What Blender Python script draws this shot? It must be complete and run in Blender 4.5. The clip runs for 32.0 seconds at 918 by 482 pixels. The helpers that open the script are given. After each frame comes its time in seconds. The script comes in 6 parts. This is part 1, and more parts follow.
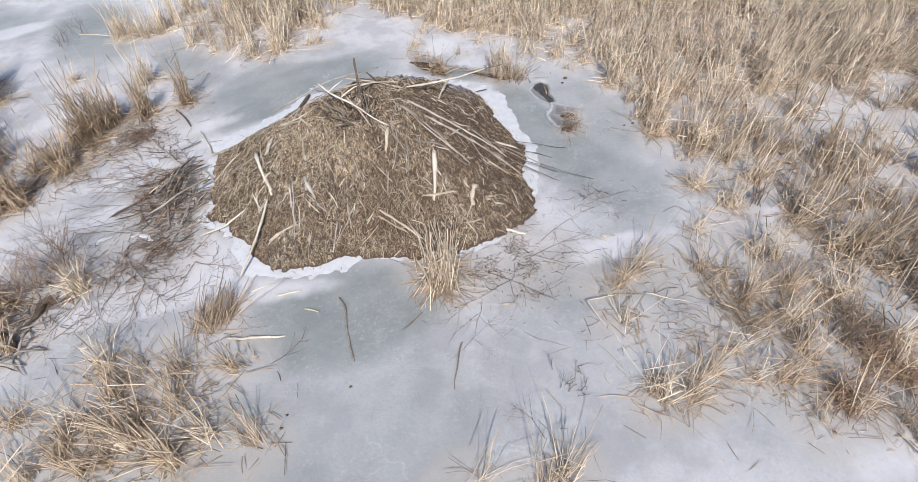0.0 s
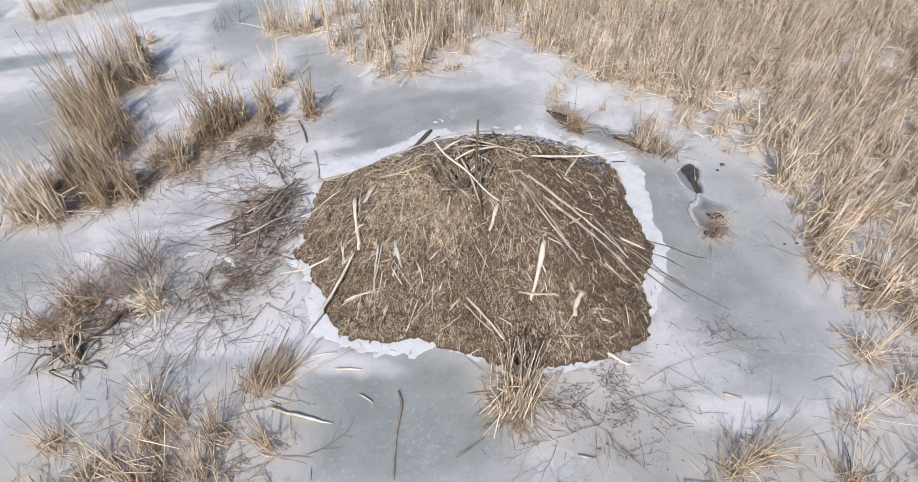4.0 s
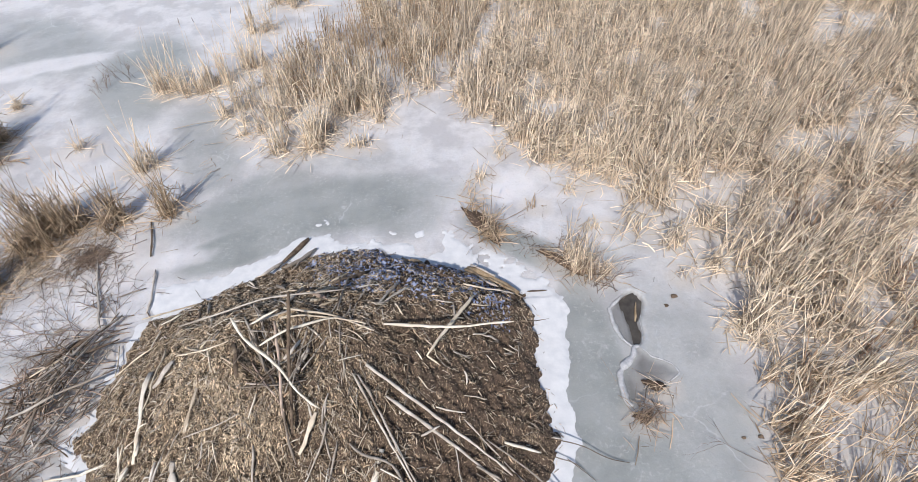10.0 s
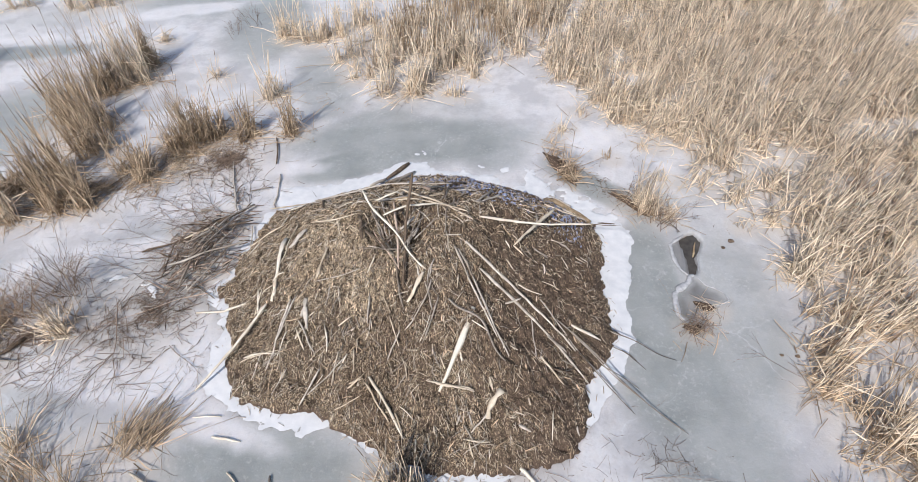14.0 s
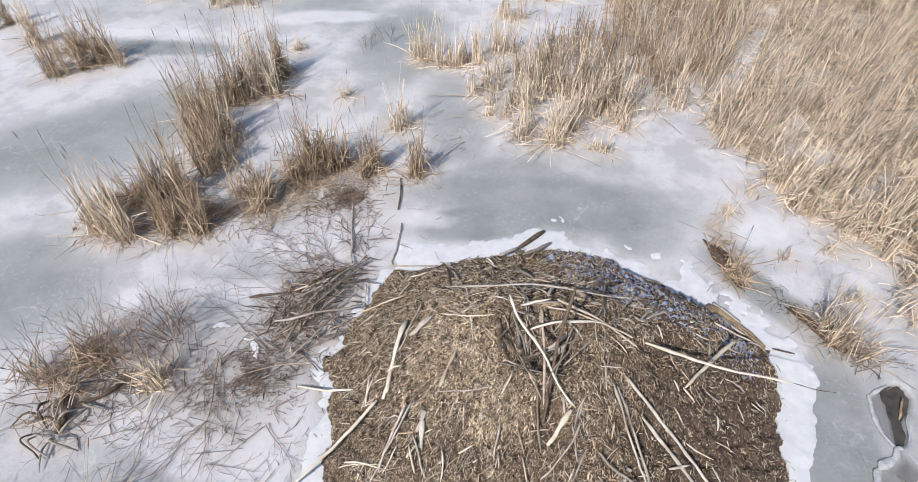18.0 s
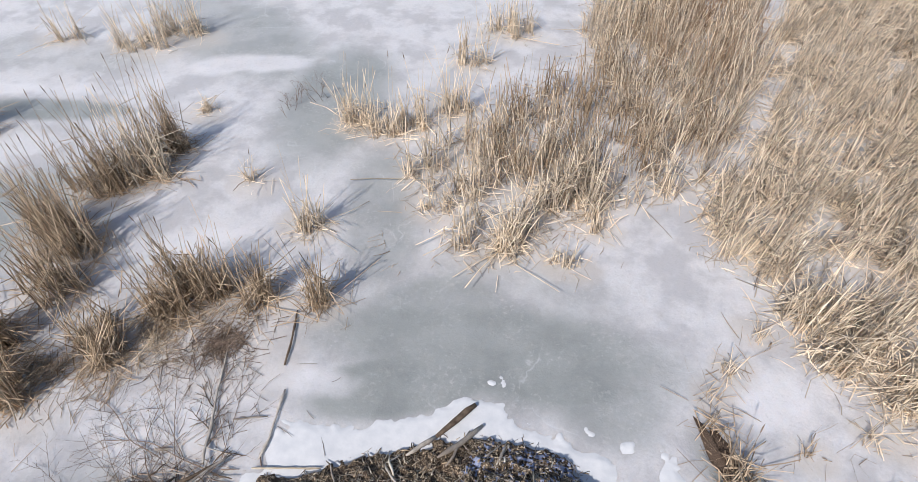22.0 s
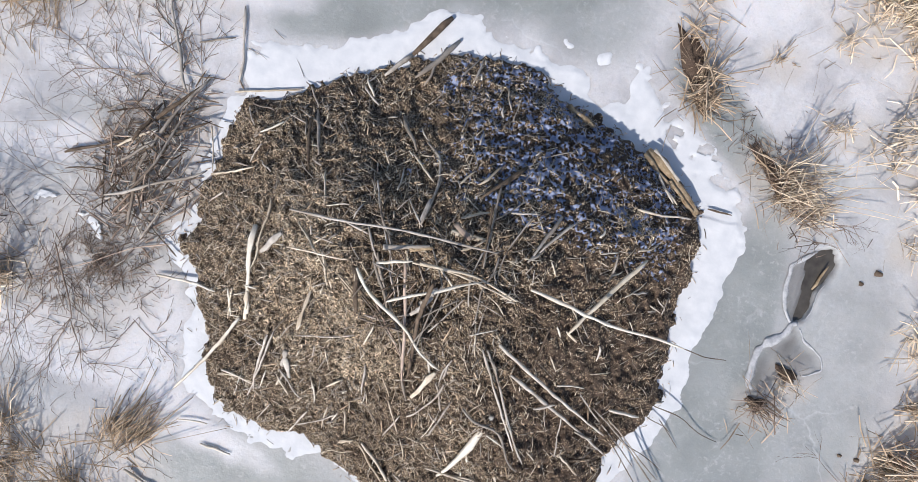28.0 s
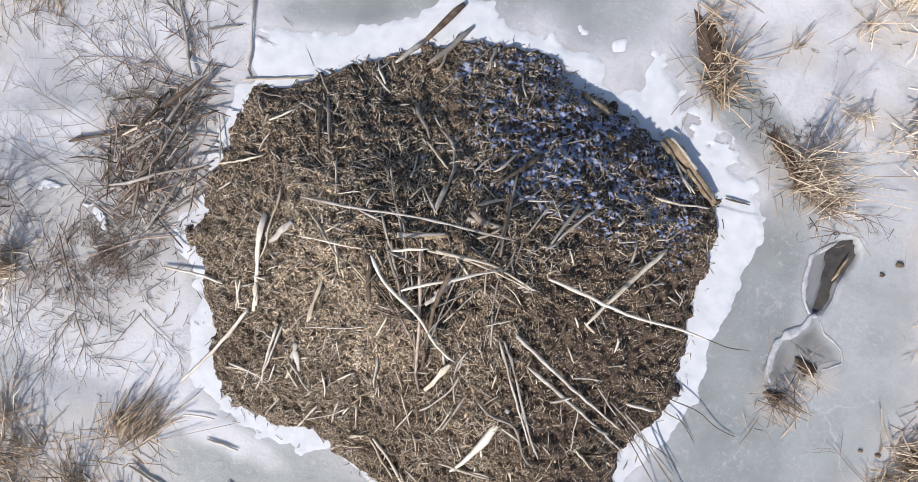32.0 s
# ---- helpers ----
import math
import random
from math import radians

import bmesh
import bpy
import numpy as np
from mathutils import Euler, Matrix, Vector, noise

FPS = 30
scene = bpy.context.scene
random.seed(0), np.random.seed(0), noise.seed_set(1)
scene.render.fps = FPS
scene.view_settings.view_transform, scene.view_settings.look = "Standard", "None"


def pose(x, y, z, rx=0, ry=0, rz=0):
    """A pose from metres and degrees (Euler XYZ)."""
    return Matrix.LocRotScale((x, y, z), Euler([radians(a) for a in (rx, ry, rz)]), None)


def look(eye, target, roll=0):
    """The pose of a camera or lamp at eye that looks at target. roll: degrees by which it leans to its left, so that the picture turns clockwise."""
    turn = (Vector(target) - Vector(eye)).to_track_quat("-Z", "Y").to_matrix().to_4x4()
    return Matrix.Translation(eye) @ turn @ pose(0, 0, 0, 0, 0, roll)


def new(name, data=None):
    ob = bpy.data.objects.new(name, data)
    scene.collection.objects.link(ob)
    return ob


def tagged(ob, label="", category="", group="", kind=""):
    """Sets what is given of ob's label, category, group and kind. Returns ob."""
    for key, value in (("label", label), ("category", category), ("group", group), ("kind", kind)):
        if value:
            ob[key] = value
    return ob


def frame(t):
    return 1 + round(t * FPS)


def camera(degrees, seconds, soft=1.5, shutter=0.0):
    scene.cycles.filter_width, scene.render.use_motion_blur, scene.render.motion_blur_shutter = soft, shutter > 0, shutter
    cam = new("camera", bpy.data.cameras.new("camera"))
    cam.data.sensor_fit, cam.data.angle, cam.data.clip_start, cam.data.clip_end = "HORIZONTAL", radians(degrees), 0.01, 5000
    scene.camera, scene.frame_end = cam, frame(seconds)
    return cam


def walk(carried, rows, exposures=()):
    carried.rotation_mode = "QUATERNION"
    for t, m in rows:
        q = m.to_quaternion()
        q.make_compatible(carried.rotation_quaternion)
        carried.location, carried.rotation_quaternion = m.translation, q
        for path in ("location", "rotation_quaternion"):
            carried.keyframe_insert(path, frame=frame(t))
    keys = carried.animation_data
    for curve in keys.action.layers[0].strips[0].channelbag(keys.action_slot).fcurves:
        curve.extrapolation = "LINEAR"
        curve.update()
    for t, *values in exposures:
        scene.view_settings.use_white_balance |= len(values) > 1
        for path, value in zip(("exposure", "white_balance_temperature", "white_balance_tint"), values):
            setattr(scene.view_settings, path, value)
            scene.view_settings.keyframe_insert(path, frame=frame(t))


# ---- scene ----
cam = camera(80.18, 32.0, soft=0.8)
PATH = [
    (0, -0.369, -11.320, 7.879, -14.53, -44.99, -1.74),
    (0.5, -0.369, -11.089, 7.903, -14.58, -45.04, -1.73),
    (1, -0.280, -10.611, 7.941, -14.57, -45.18, -1.68),
    (1.5, -0.186, -10.070, 8.022, -13.99, -45.24, -1.44),
    (2, -0.043, -9.533, 8.100, -12.47, -45.32, -1.35),
    (2.5, 0.024, -9.160, 8.116, -12.39, -45.33, -1.17),
    (3, 0.004, -9.047, 8.117, -4.25, -45.29, 0.03),
    (3.5, 0.065, -9.081, 8.120, 0.07, -45.19, 0.30),
    (5.5, 1.025, -8.002, 8.262, 2.90, -45.65, -0.70),
    (6, 1.603, -7.172, 8.293, 3.42, -45.86, -1.13),
    (6.5, 2.151, -6.445, 8.278, 3.81, -45.87, -1.45),
    (7, 2.400, -6.152, 8.201, 3.90, -45.72, -1.52),
    (7.5, 2.521, -6.004, 8.168, 4.14, -45.74, -1.71),
    (8, 2.652, -5.766, 8.159, 4.44, -45.79, -1.93),
    (8.5, 2.626, -5.372, 8.135, 4.35, -45.63, -1.81),
    (9, 2.586, -5.036, 8.115, 4.13, -45.60, -1.73),
    (9.5, 2.686, -4.787, 8.080, 4.23, -45.56, -1.74),
    (10, 2.871, -4.739, 8.054, 4.35, -45.63, -1.84),
    (10.5, 3.104, -4.779, 8.009, 4.50, -45.55, -1.89),
    (11, 3.115, -4.859, 7.952, 5.67, -45.51, -1.61),
    (11.5, 3.026, -4.959, 7.880, 5.72, -45.43, -1.52),
    (12, 2.928, -5.355, 7.841, 5.67, -45.33, -1.40),
    (12.5, 2.787, -5.989, 7.895, 5.51, -45.39, -1.25),
    (13, 2.624, -6.640, 7.978, 5.42, -45.42, -1.11),
    (13.5, 2.522, -6.915, 8.022, 5.58, -45.45, -1.13),
    (14, 2.413, -7.035, 8.048, 11.49, -45.37, -0.40),
    (14.5, 2.354, -7.119, 8.098, 18.21, -45.33, 0.51),
    (16.5, 1.847, -6.590, 8.184, 22.07, -45.44, 0.09),
    (17, 1.497, -6.211, 8.136, 22.19, -45.47, 0.34),
    (17.5, 1.077, -5.599, 8.140, 22.50, -45.56, 0.18),
    (18, 0.668, -5.186, 8.090, 22.77, -45.61, 0.18),
    (18.5, 0.419, -5.016, 7.974, 22.67, -45.65, 0.27),
    (19, 0.282, -4.913, 7.891, 22.61, -45.65, 0.31),
    (19.5, 0.177, -4.466, 7.867, 22.72, -45.71, 0.26),
    (20, 0.093, -3.465, 7.808, 22.93, -45.81, 0.16),
    (20.5, 0.190, -1.909, 7.779, 23.67, -46.17, -0.58),
    (21, 0.439, -0.621, 7.859, 24.38, -46.78, -1.33),
    (21.5, 0.537, -0.456, 7.870, 24.23, -46.61, -1.16),
    (22, 0.568, -0.669, 7.868, 24.03, -46.46, -0.95),
    (22.5, 0.585, -0.782, 7.813, 24.02, -46.38, -1.08),
    (23, 0.662, -0.754, 7.724, 23.84, -46.97, -1.04),
    (23.5, 0.723, -0.613, 7.800, 24.76, -65.36, -2.04),
    (24, 0.396, -0.008, 7.928, 21.13, -87.98, 0.71),
    (24.5, 0.373, 0.348, 7.983, 20.80, -91.24, 0.94),
    (25, 0.405, 0.270, 8.019, 24.37, -90.81, -2.78),
    (25.5, 0.409, 0.099, 8.013, 23.82, -90.67, -2.36),
    (27.5, 0.353, 0.131, 8.011, 25.23, -90.77, -3.99),
    (28, 0.378, 0.116, 8.015, 23.77, -90.65, -2.59),
    (28.5, 0.371, 0.058, 8.016, 29.71, -90.66, -8.56),
    (29, 0.357, 0.067, 8.028, 24.68, -90.69, -3.55),
    (29.5, 0.290, 0.179, 8.008, 26.80, -90.89, -5.73),
    (30, 0.338, 0.243, 8.000, 20.24, -90.80, 0.75),
    (30.5, 0.366, 0.249, 7.943, 24.31, -90.78, -3.26),
    (31, 0.341, 0.224, 7.933, 26.63, -90.70, -5.58),
    (31.5, 0.301, -0.002, 7.906, 31.06, -90.44, -9.95),
    (32, 0.268, -0.094, 7.850, 23.83, -90.49, -2.76),
]


def aim(x, y, z, yaw, pitch, roll):
    """A camera pose from its place, heading (left of +y), pitch and roll in degrees."""
    turn = Matrix.Rotation(radians(yaw), 4, "Z") @ Matrix.Rotation(radians(90 + pitch), 4, "X") @ Matrix.Rotation(radians(roll), 4, "Z")
    return Matrix.Translation((x, y, z)) @ turn


walk(cam, [(t, aim(*p)) for t, *p in PATH], [(0, -0.08, 6390, 10), (3, -0.09, 6440, 10), (7, -0.07, 6450, 10), (9, -0.04, 6450, 10), (12, -0.05, 6450, 10), (17, -0.04, 6450, 10), (20, -0.02, 6470, 10), (21, -0.10, 6470, 10), (22, -0.11, 6470, 10), (23, -0.10, 6470, 10), (24, -0.18, 6390, 10), (25, -0.05, 6390, 10), (28, 0.03, 6390, 10), (32, 0.03, 6380, 10)])

# ---- world, sun ----
SUN_AZ = math.atan2(-0.975, -0.22)   # towards the sun, in the plan
SUN_EL = radians(43)
world = bpy.data.worlds.new("sky")
scene.world = world
world.use_nodes = True
wn = world.node_tree
sky = wn.nodes.new("ShaderNodeTexSky")
sky.sky_type, sky.sun_disc = "NISHITA", False
sky.sun_elevation, sky.sun_rotation = SUN_EL, math.pi / 2 - SUN_AZ
sky.air_density, sky.dust_density = 1.0, 1.0
wn.links.new(sky.outputs[0], wn.nodes["Background"].inputs[0])
wn.nodes["Background"].inputs[1].default_value = 0.118
sun = new("sun", bpy.data.lights.new("sun", "SUN"))
sun.data.energy, sun.data.angle, sun.data.color = 3.9, radians(0.8), (1.0, 0.935, 0.875)
to_sun = Vector((math.cos(SUN_AZ) * math.cos(SUN_EL), math.sin(SUN_AZ) * math.cos(SUN_EL), math.sin(SUN_EL)))
sun.matrix_world = look(to_sun * 60, (0, 0, 0))


# ---- materials ----
def material(name, dark, light, scale=8.0, rough=0.8, bump=0.3, bump_scale=60.0, island=0.0, stretch=(1, 1, 1), spec=0.3, stain=None, per_object=0.0, sheer=0.0):
    """Two-scale noise between two colours, with relief; island and per_object vary the brightness piece by piece."""
    m = bpy.data.materials.new(name)
    m.use_nodes = True
    nt, L = m.node_tree, m.node_tree.links
    b = nt.nodes["Principled BSDF"]
    co = nt.nodes.new("ShaderNodeTexCoord")
    mp = nt.nodes.new("ShaderNodeMapping")
    mp.inputs["Scale"].default_value = stretch
    L.new(co.outputs["Object"], mp.inputs[0])
    n1 = nt.nodes.new("ShaderNodeTexNoise")
    n1.inputs["Scale"].default_value, n1.inputs["Detail"].default_value = scale, 6
    L.new(mp.outputs[0], n1.inputs["Vector"])
    ramp = nt.nodes.new("ShaderNodeValToRGB")
    ramp.color_ramp.elements[0].position, ramp.color_ramp.elements[1].position = 0.3, 0.7
    ramp.color_ramp.elements[0].color, ramp.color_ramp.elements[1].color = (*dark, 1), (*light, 1)
    L.new(n1.outputs[0], ramp.inputs[0])
    col = ramp.outputs[0]
    if stain:
        n3 = nt.nodes.new("ShaderNodeTexNoise")
        n3.inputs["Scale"].default_value, n3.inputs["Detail"].default_value = scale * 0.13, 4
        L.new(co.outputs["Object"], n3.inputs["Vector"])
        r3 = nt.nodes.new("ShaderNodeMapRange")
        r3.inputs[1].default_value, r3.inputs[2].default_value = 0.48, 0.66
        L.new(n3.outputs[0], r3.inputs[0])
        mx = nt.nodes.new("ShaderNodeMix")
        mx.data_type = "RGBA"
        L.new(r3.outputs[0], mx.inputs[0])
        L.new(col, mx.inputs[6])
        mx.inputs[7].default_value = (*stain, 1)
        col = mx.outputs[2]
    for amount, node, socket in ((island, "ShaderNodeNewGeometry", "Random Per Island"), (per_object, "ShaderNodeObjectInfo", "Random")):
        if amount:
            g = nt.nodes.new(node)
            r = nt.nodes.new("ShaderNodeMapRange")
            r.inputs[3].default_value, r.inputs[4].default_value = 1 - amount, 1 + amount * 0.6
            L.new(g.outputs[socket], r.inputs[0])
            hs = nt.nodes.new("ShaderNodeHueSaturation")
            L.new(r.outputs[0], hs.inputs["Value"])
            L.new(col, hs.inputs["Color"])
            col = hs.outputs[0]
    L.new(col, b.inputs["Base Color"])
    b.inputs["Roughness"].default_value = rough
    b.inputs["Specular IOR Level"].default_value = spec
    if bump:
        n2 = nt.nodes.new("ShaderNodeTexNoise")
        n2.inputs["Scale"].default_value, n2.inputs["Detail"].default_value = bump_scale, 4
        L.new(mp.outputs[0], n2.inputs["Vector"])
        bp = nt.nodes.new("ShaderNodeBump")
        bp.inputs["Strength"].default_value, bp.inputs["Distance"].default_value = bump, 0.02
        L.new(n2.outputs[0], bp.inputs["Height"])
        L.new(bp.outputs[0], b.inputs["Normal"])
    if sheer:                                   # dry blades let some light through
        tr, mix = nt.nodes.new("ShaderNodeBsdfTranslucent"), nt.nodes.new("ShaderNodeMixShader")
        L.new(col, tr.inputs["Color"])
        mix.inputs[0].default_value = sheer
        L.new(b.outputs[0], mix.inputs[1])
        L.new(tr.outputs[0], mix.inputs[2])
        L.new(mix.outputs[0], nt.nodes["Material Output"].inputs["Surface"])
    return m


def ice_material():
    """White snow ice and grey clear ice, told apart by the sheet's own "clear" value broken up by noise; beige where reeds have shed."""
    m = bpy.data.materials.new("ice")
    m.use_nodes = True
    nt, L = m.node_tree, m.node_tree.links
    b = nt.nodes["Principled BSDF"]
    co = nt.nodes.new("ShaderNodeTexCoord")

    def noise_of(scale, detail, rough=0.55, twist=0.0):
        n = nt.nodes.new("ShaderNodeTexNoise")
        n.inputs["Scale"].default_value, n.inputs["Detail"].default_value, n.inputs["Roughness"].default_value = scale, detail, rough
        n.inputs["Distortion"].default_value = twist
        L.new(co.outputs["Object"], n.inputs["Vector"])
        return n.outputs[0]

    def math_of(op, a, c, clamp=False):
        n = nt.nodes.new("ShaderNodeMath")
        n.operation, n.use_clamp = op, clamp
        for i, v in enumerate((a, c)):
            if isinstance(v, (int, float)):
                n.inputs[i].default_value = v
            else:
                L.new(v, n.inputs[i])
        return n.outputs[0]

    def span(v, lo, hi, to_lo=0.0, to_hi=1.0):
        n = nt.nodes.new("ShaderNodeMapRange")
        n.interpolation_type = "SMOOTHSTEP"
        L.new(v, n.inputs[0])
        for i, x in zip((1, 2, 3, 4), (lo, hi, to_lo, to_hi)):
            n.inputs[i].default_value = x
        return n.outputs[0]

    def mixed(fac, a, c):
        n = nt.nodes.new("ShaderNodeMix")
        n.data_type = "RGBA"
        L.new(fac, n.inputs[0])
        for i, v in ((6, a), (7, c)):
            if isinstance(v, tuple):
                n.inputs[i].default_value = (*v, 1)
            else:
                L.new(v, n.inputs[i])
        return n.outputs[2]

    def attr(name):
        n = nt.nodes.new("ShaderNodeAttribute")
        n.attribute_name = name
        return n.outputs["Fac"]

    big, mid, fine = noise_of(0.45, 6, 0.6), noise_of(2.2, 8, 0.65), noise_of(24, 6, 0.6)
    drift = noise_of(0.9, 7, 0.6)
    clear = math_of("ADD", attr("clear"), math_of("MULTIPLY", math_of("SUBTRACT", big, 0.5), 0.8))
    clear = math_of("ADD", clear, math_of("MULTIPLY", math_of("SUBTRACT", mid, 0.5), 0.35))
    clear = span(clear, 0.08, 0.85)
    white = mixed(span(drift, 0.40, 0.58), (0.525, 0.522, 0.54), (0.71, 0.705, 0.722))
    white = mixed(math_of("MULTIPLY", span(fine, 0.35, 0.65), 0.3), white, (0.54, 0.53, 0.545))
    grey = mixed(span(drift, 0.34, 0.66), (0.305, 0.325, 0.32), (0.405, 0.422, 0.418))
    col = mixed(clear, white, grey)
    col = mixed(math_of("MULTIPLY", span(attr("snow"), 0.15, 0.85), 0.9), col, (0.76, 0.752, 0.77))
    # frost flecks
    fl, cloud = noise_of(2.6, 9, 0.72, 0.7), noise_of(1.4, 8, 0.68, 0.5)
    col = mixed(math_of("MULTIPLY", span(cloud, 0.44, 0.70), 0.22), col, (0.40, 0.41, 0.42))
    col = mixed(math_of("MULTIPLY", span(fl, 0.57, 0.70), 0.22), col, (0.68, 0.672, 0.68))
    speck, patch = noise_of(13, 7, 0.7, 0.4), noise_of(1.1, 3, 0.5)
    col = mixed(math_of("MULTIPLY", math_of("MULTIPLY", span(speck, 0.52, 0.66), span(patch, 0.38, 0.62)), 0.42), col, (0.66, 0.655, 0.66))
    col = mixed(math_of("MULTIPLY", span(speck, 0.47, 0.36), 0.16), col, (0.33, 0.345, 0.345))
    # beige meltwater stain under the reeds
    dirt = span(math_of("ADD", attr("dirt"), math_of("MULTIPLY", math_of("SUBTRACT", mid, 0.5), 0.8)), 0.2, 1.0)
    col = mixed(math_of("MULTIPLY", dirt, math_of("ADD", 0.2, math_of("MULTIPLY", cloud, 0.8))), col, (0.60, 0.562, 0.525))
    # fine dark litter
    sp = noise_of(60, 2)
    col = mixed(math_of("MULTIPLY", span(sp, 0.70, 0.76), math_of("ADD", 0.08, math_of("MULTIPLY", attr("dirt"), 0.7))), col, (0.16, 0.12, 0.08))
    # healed cracks
    vo = nt.nodes.new("ShaderNodeTexVoronoi")
    vo.feature = "DISTANCE_TO_EDGE"
    vo.inputs["Scale"].default_value = 0.5
    wob = nt.nodes.new("ShaderNodeVectorMath")
    nz = nt.nodes.new("ShaderNodeTexNoise")
    nz.inputs["Scale"].default_value, nz.inputs["Detail"].default_value = 1.3, 4
    L.new(co.outputs["Object"], nz.inputs["Vector"])
    L.new(co.outputs["Object"], wob.inputs[0])
    L.new(nz.outputs["Color"], wob.inputs[1])
    L.new(wob.outputs[0], vo.inputs["Vector"])
    crack = math_of("MULTIPLY", span(vo.outputs["Distance"], 0.0, 0.012, 1.0, 0.0), math_of("MULTIPLY", span(big, 0.45, 0.6), 0.35))
    col = mixed(crack, col, (0.74, 0.76, 0.78))
    # wet dark rim of the open hole
    col = mixed(attr("wet"), col, (0.17, 0.165, 0.16))
    L.new(col, b.inputs["Base Color"])
    b.inputs["Subsurface Weight"].default_value, b.inputs["Subsurface Scale"].default_value = 0.9, 0.13      # light spreads inside the ice
    b.inputs["Subsurface Radius"].default_value = (0.8, 0.9, 1.0)
    L.new(span(clear, 0, 1, 0.75, 0.42), b.inputs["Roughness"])
    b.inputs["Specular IOR Level"].default_value = 0.3
    bp = nt.nodes.new("ShaderNodeBump")
    bp.inputs["Strength"].default_value, bp.inputs["Distance"].default_value = 0.35, 0.03
    L.new(math_of("ADD", mid, math_of("MULTIPLY", fine, 0.35)), bp.inputs["Height"])
    L.new(bp.outputs[0], b.inputs["Normal"])
    return m


ICE = ice_material()
SNOW = material("snow", (0.66, 0.68, 0.71), (0.78, 0.79, 0.81), 5, 0.8, 0.14, 14)
FROST = material("frosted_ice", (0.40, 0.41, 0.43), (0.62, 0.625, 0.64), 14, 0.6, 0.5, 50)
# thin snow with the slope's dark blue shade painted into its base colour
SHADE_SNOW = material("shade_blue_snow", (0.19, 0.225, 0.34), (0.34, 0.385, 0.54), 9, 0.6, 0.4, 40)
MUD = material("lodge_mud", (0.042, 0.030, 0.023), (0.20, 0.143, 0.105), 55, 0.95, 1.0, 70, stain=(0.115, 0.080, 0.060))
CRUMB = material("bark_crumbs", (0.178, 0.138, 0.096), (0.545, 0.432, 0.304), 4, 0.9, 0.0, island=0.8, stain=(0.24, 0.178, 0.124))
CHIP = material("wood_chip", (0.24, 0.175, 0.115), (0.66, 0.52, 0.37), 9, 0.85, 0.2, 90, island=0.9, stain=(0.28, 0.205, 0.135))
PALE = material("gnawed_wood", (0.52, 0.435, 0.325), (0.82, 0.735, 0.60), 9, 0.7, 0.25, 120, stain=(0.46, 0.375, 0.275), per_object=0.2)
WHITE = material("peeled_wood", (0.68, 0.61, 0.50), (0.88, 0.83, 0.73), 9, 0.65, 0.25, 120, stain=(0.60, 0.52, 0.41))
LIGHT = material("sun_bleached_wood", (0.42, 0.372, 0.32), (0.71, 0.655, 0.585), 10, 0.8, 0.35, 110, stain=(0.35, 0.30, 0.25), per_object=0.25)
GREY = material("weathered_wood", (0.26, 0.223, 0.185), (0.50, 0.447, 0.39), 9, 0.85, 0.4, 110, island=0.4, stain=(0.20, 0.16, 0.125), per_object=0.2)
BARK = material("bark", (0.07, 0.05, 0.036), (0.22, 0.165, 0.12), 12, 0.9, 0.6, 90, island=0.4)
ROTTEN = material("rotten_wood", (0.24, 0.165, 0.095), (0.50, 0.39, 0.26), 14, 0.85, 0.9, 50)
STRAW = material("cattail_straw", (0.73, 0.60, 0.46), (0.98, 0.855, 0.695), 3.0, 0.7, 0.0, island=0.62, sheer=0.15)
REED = material("cattail_brown", (0.36, 0.262, 0.175), (0.70, 0.55, 0.395), 3.0, 0.75, 0.0, island=0.5, sheer=0.15)
STRAW_STALK = material("cattail_stalk", (0.66, 0.535, 0.40), (0.95, 0.815, 0.64), 3.0, 0.7, 0.0, per_object=0.4)
REED_STALK = material("brown_cattail_stalk", (0.44, 0.33, 0.225), (0.80, 0.64, 0.47), 3.0, 0.75, 0.0, per_object=0.45)
MAT = material("shredded_grass", (0.50, 0.392, 0.268), (0.84, 0.692, 0.505), 6, 0.85, 0.1, 90, island=0.8)
BRUSH = material("brown_brushwood", (0.30, 0.223, 0.178), (0.58, 0.455, 0.365), 8, 0.85, 0.3, 90, per_object=0.45)
RUSTY = material("rusty_shoots", (0.34, 0.22, 0.145), (0.58, 0.43, 0.30), 3.0, 0.8, 0.0, island=0.45)
TWIG = material("twig_bark", (0.17, 0.122, 0.095), (0.38, 0.29, 0.225), 6, 0.85, 0.0, island=0.5)
WATER = material("dark_water", (0.055, 0.049, 0.043), (0.11, 0.099, 0.086), 5, 0.08, 0.05, 6, spec=0.5)
SCRAP = material("white_scrap", (0.74, 0.75, 0.76), (0.86, 0.86, 0.86), 20, 0.7, 0.3, 60)


# ---- mesh helpers ----
rng = np.random.default_rng(7)


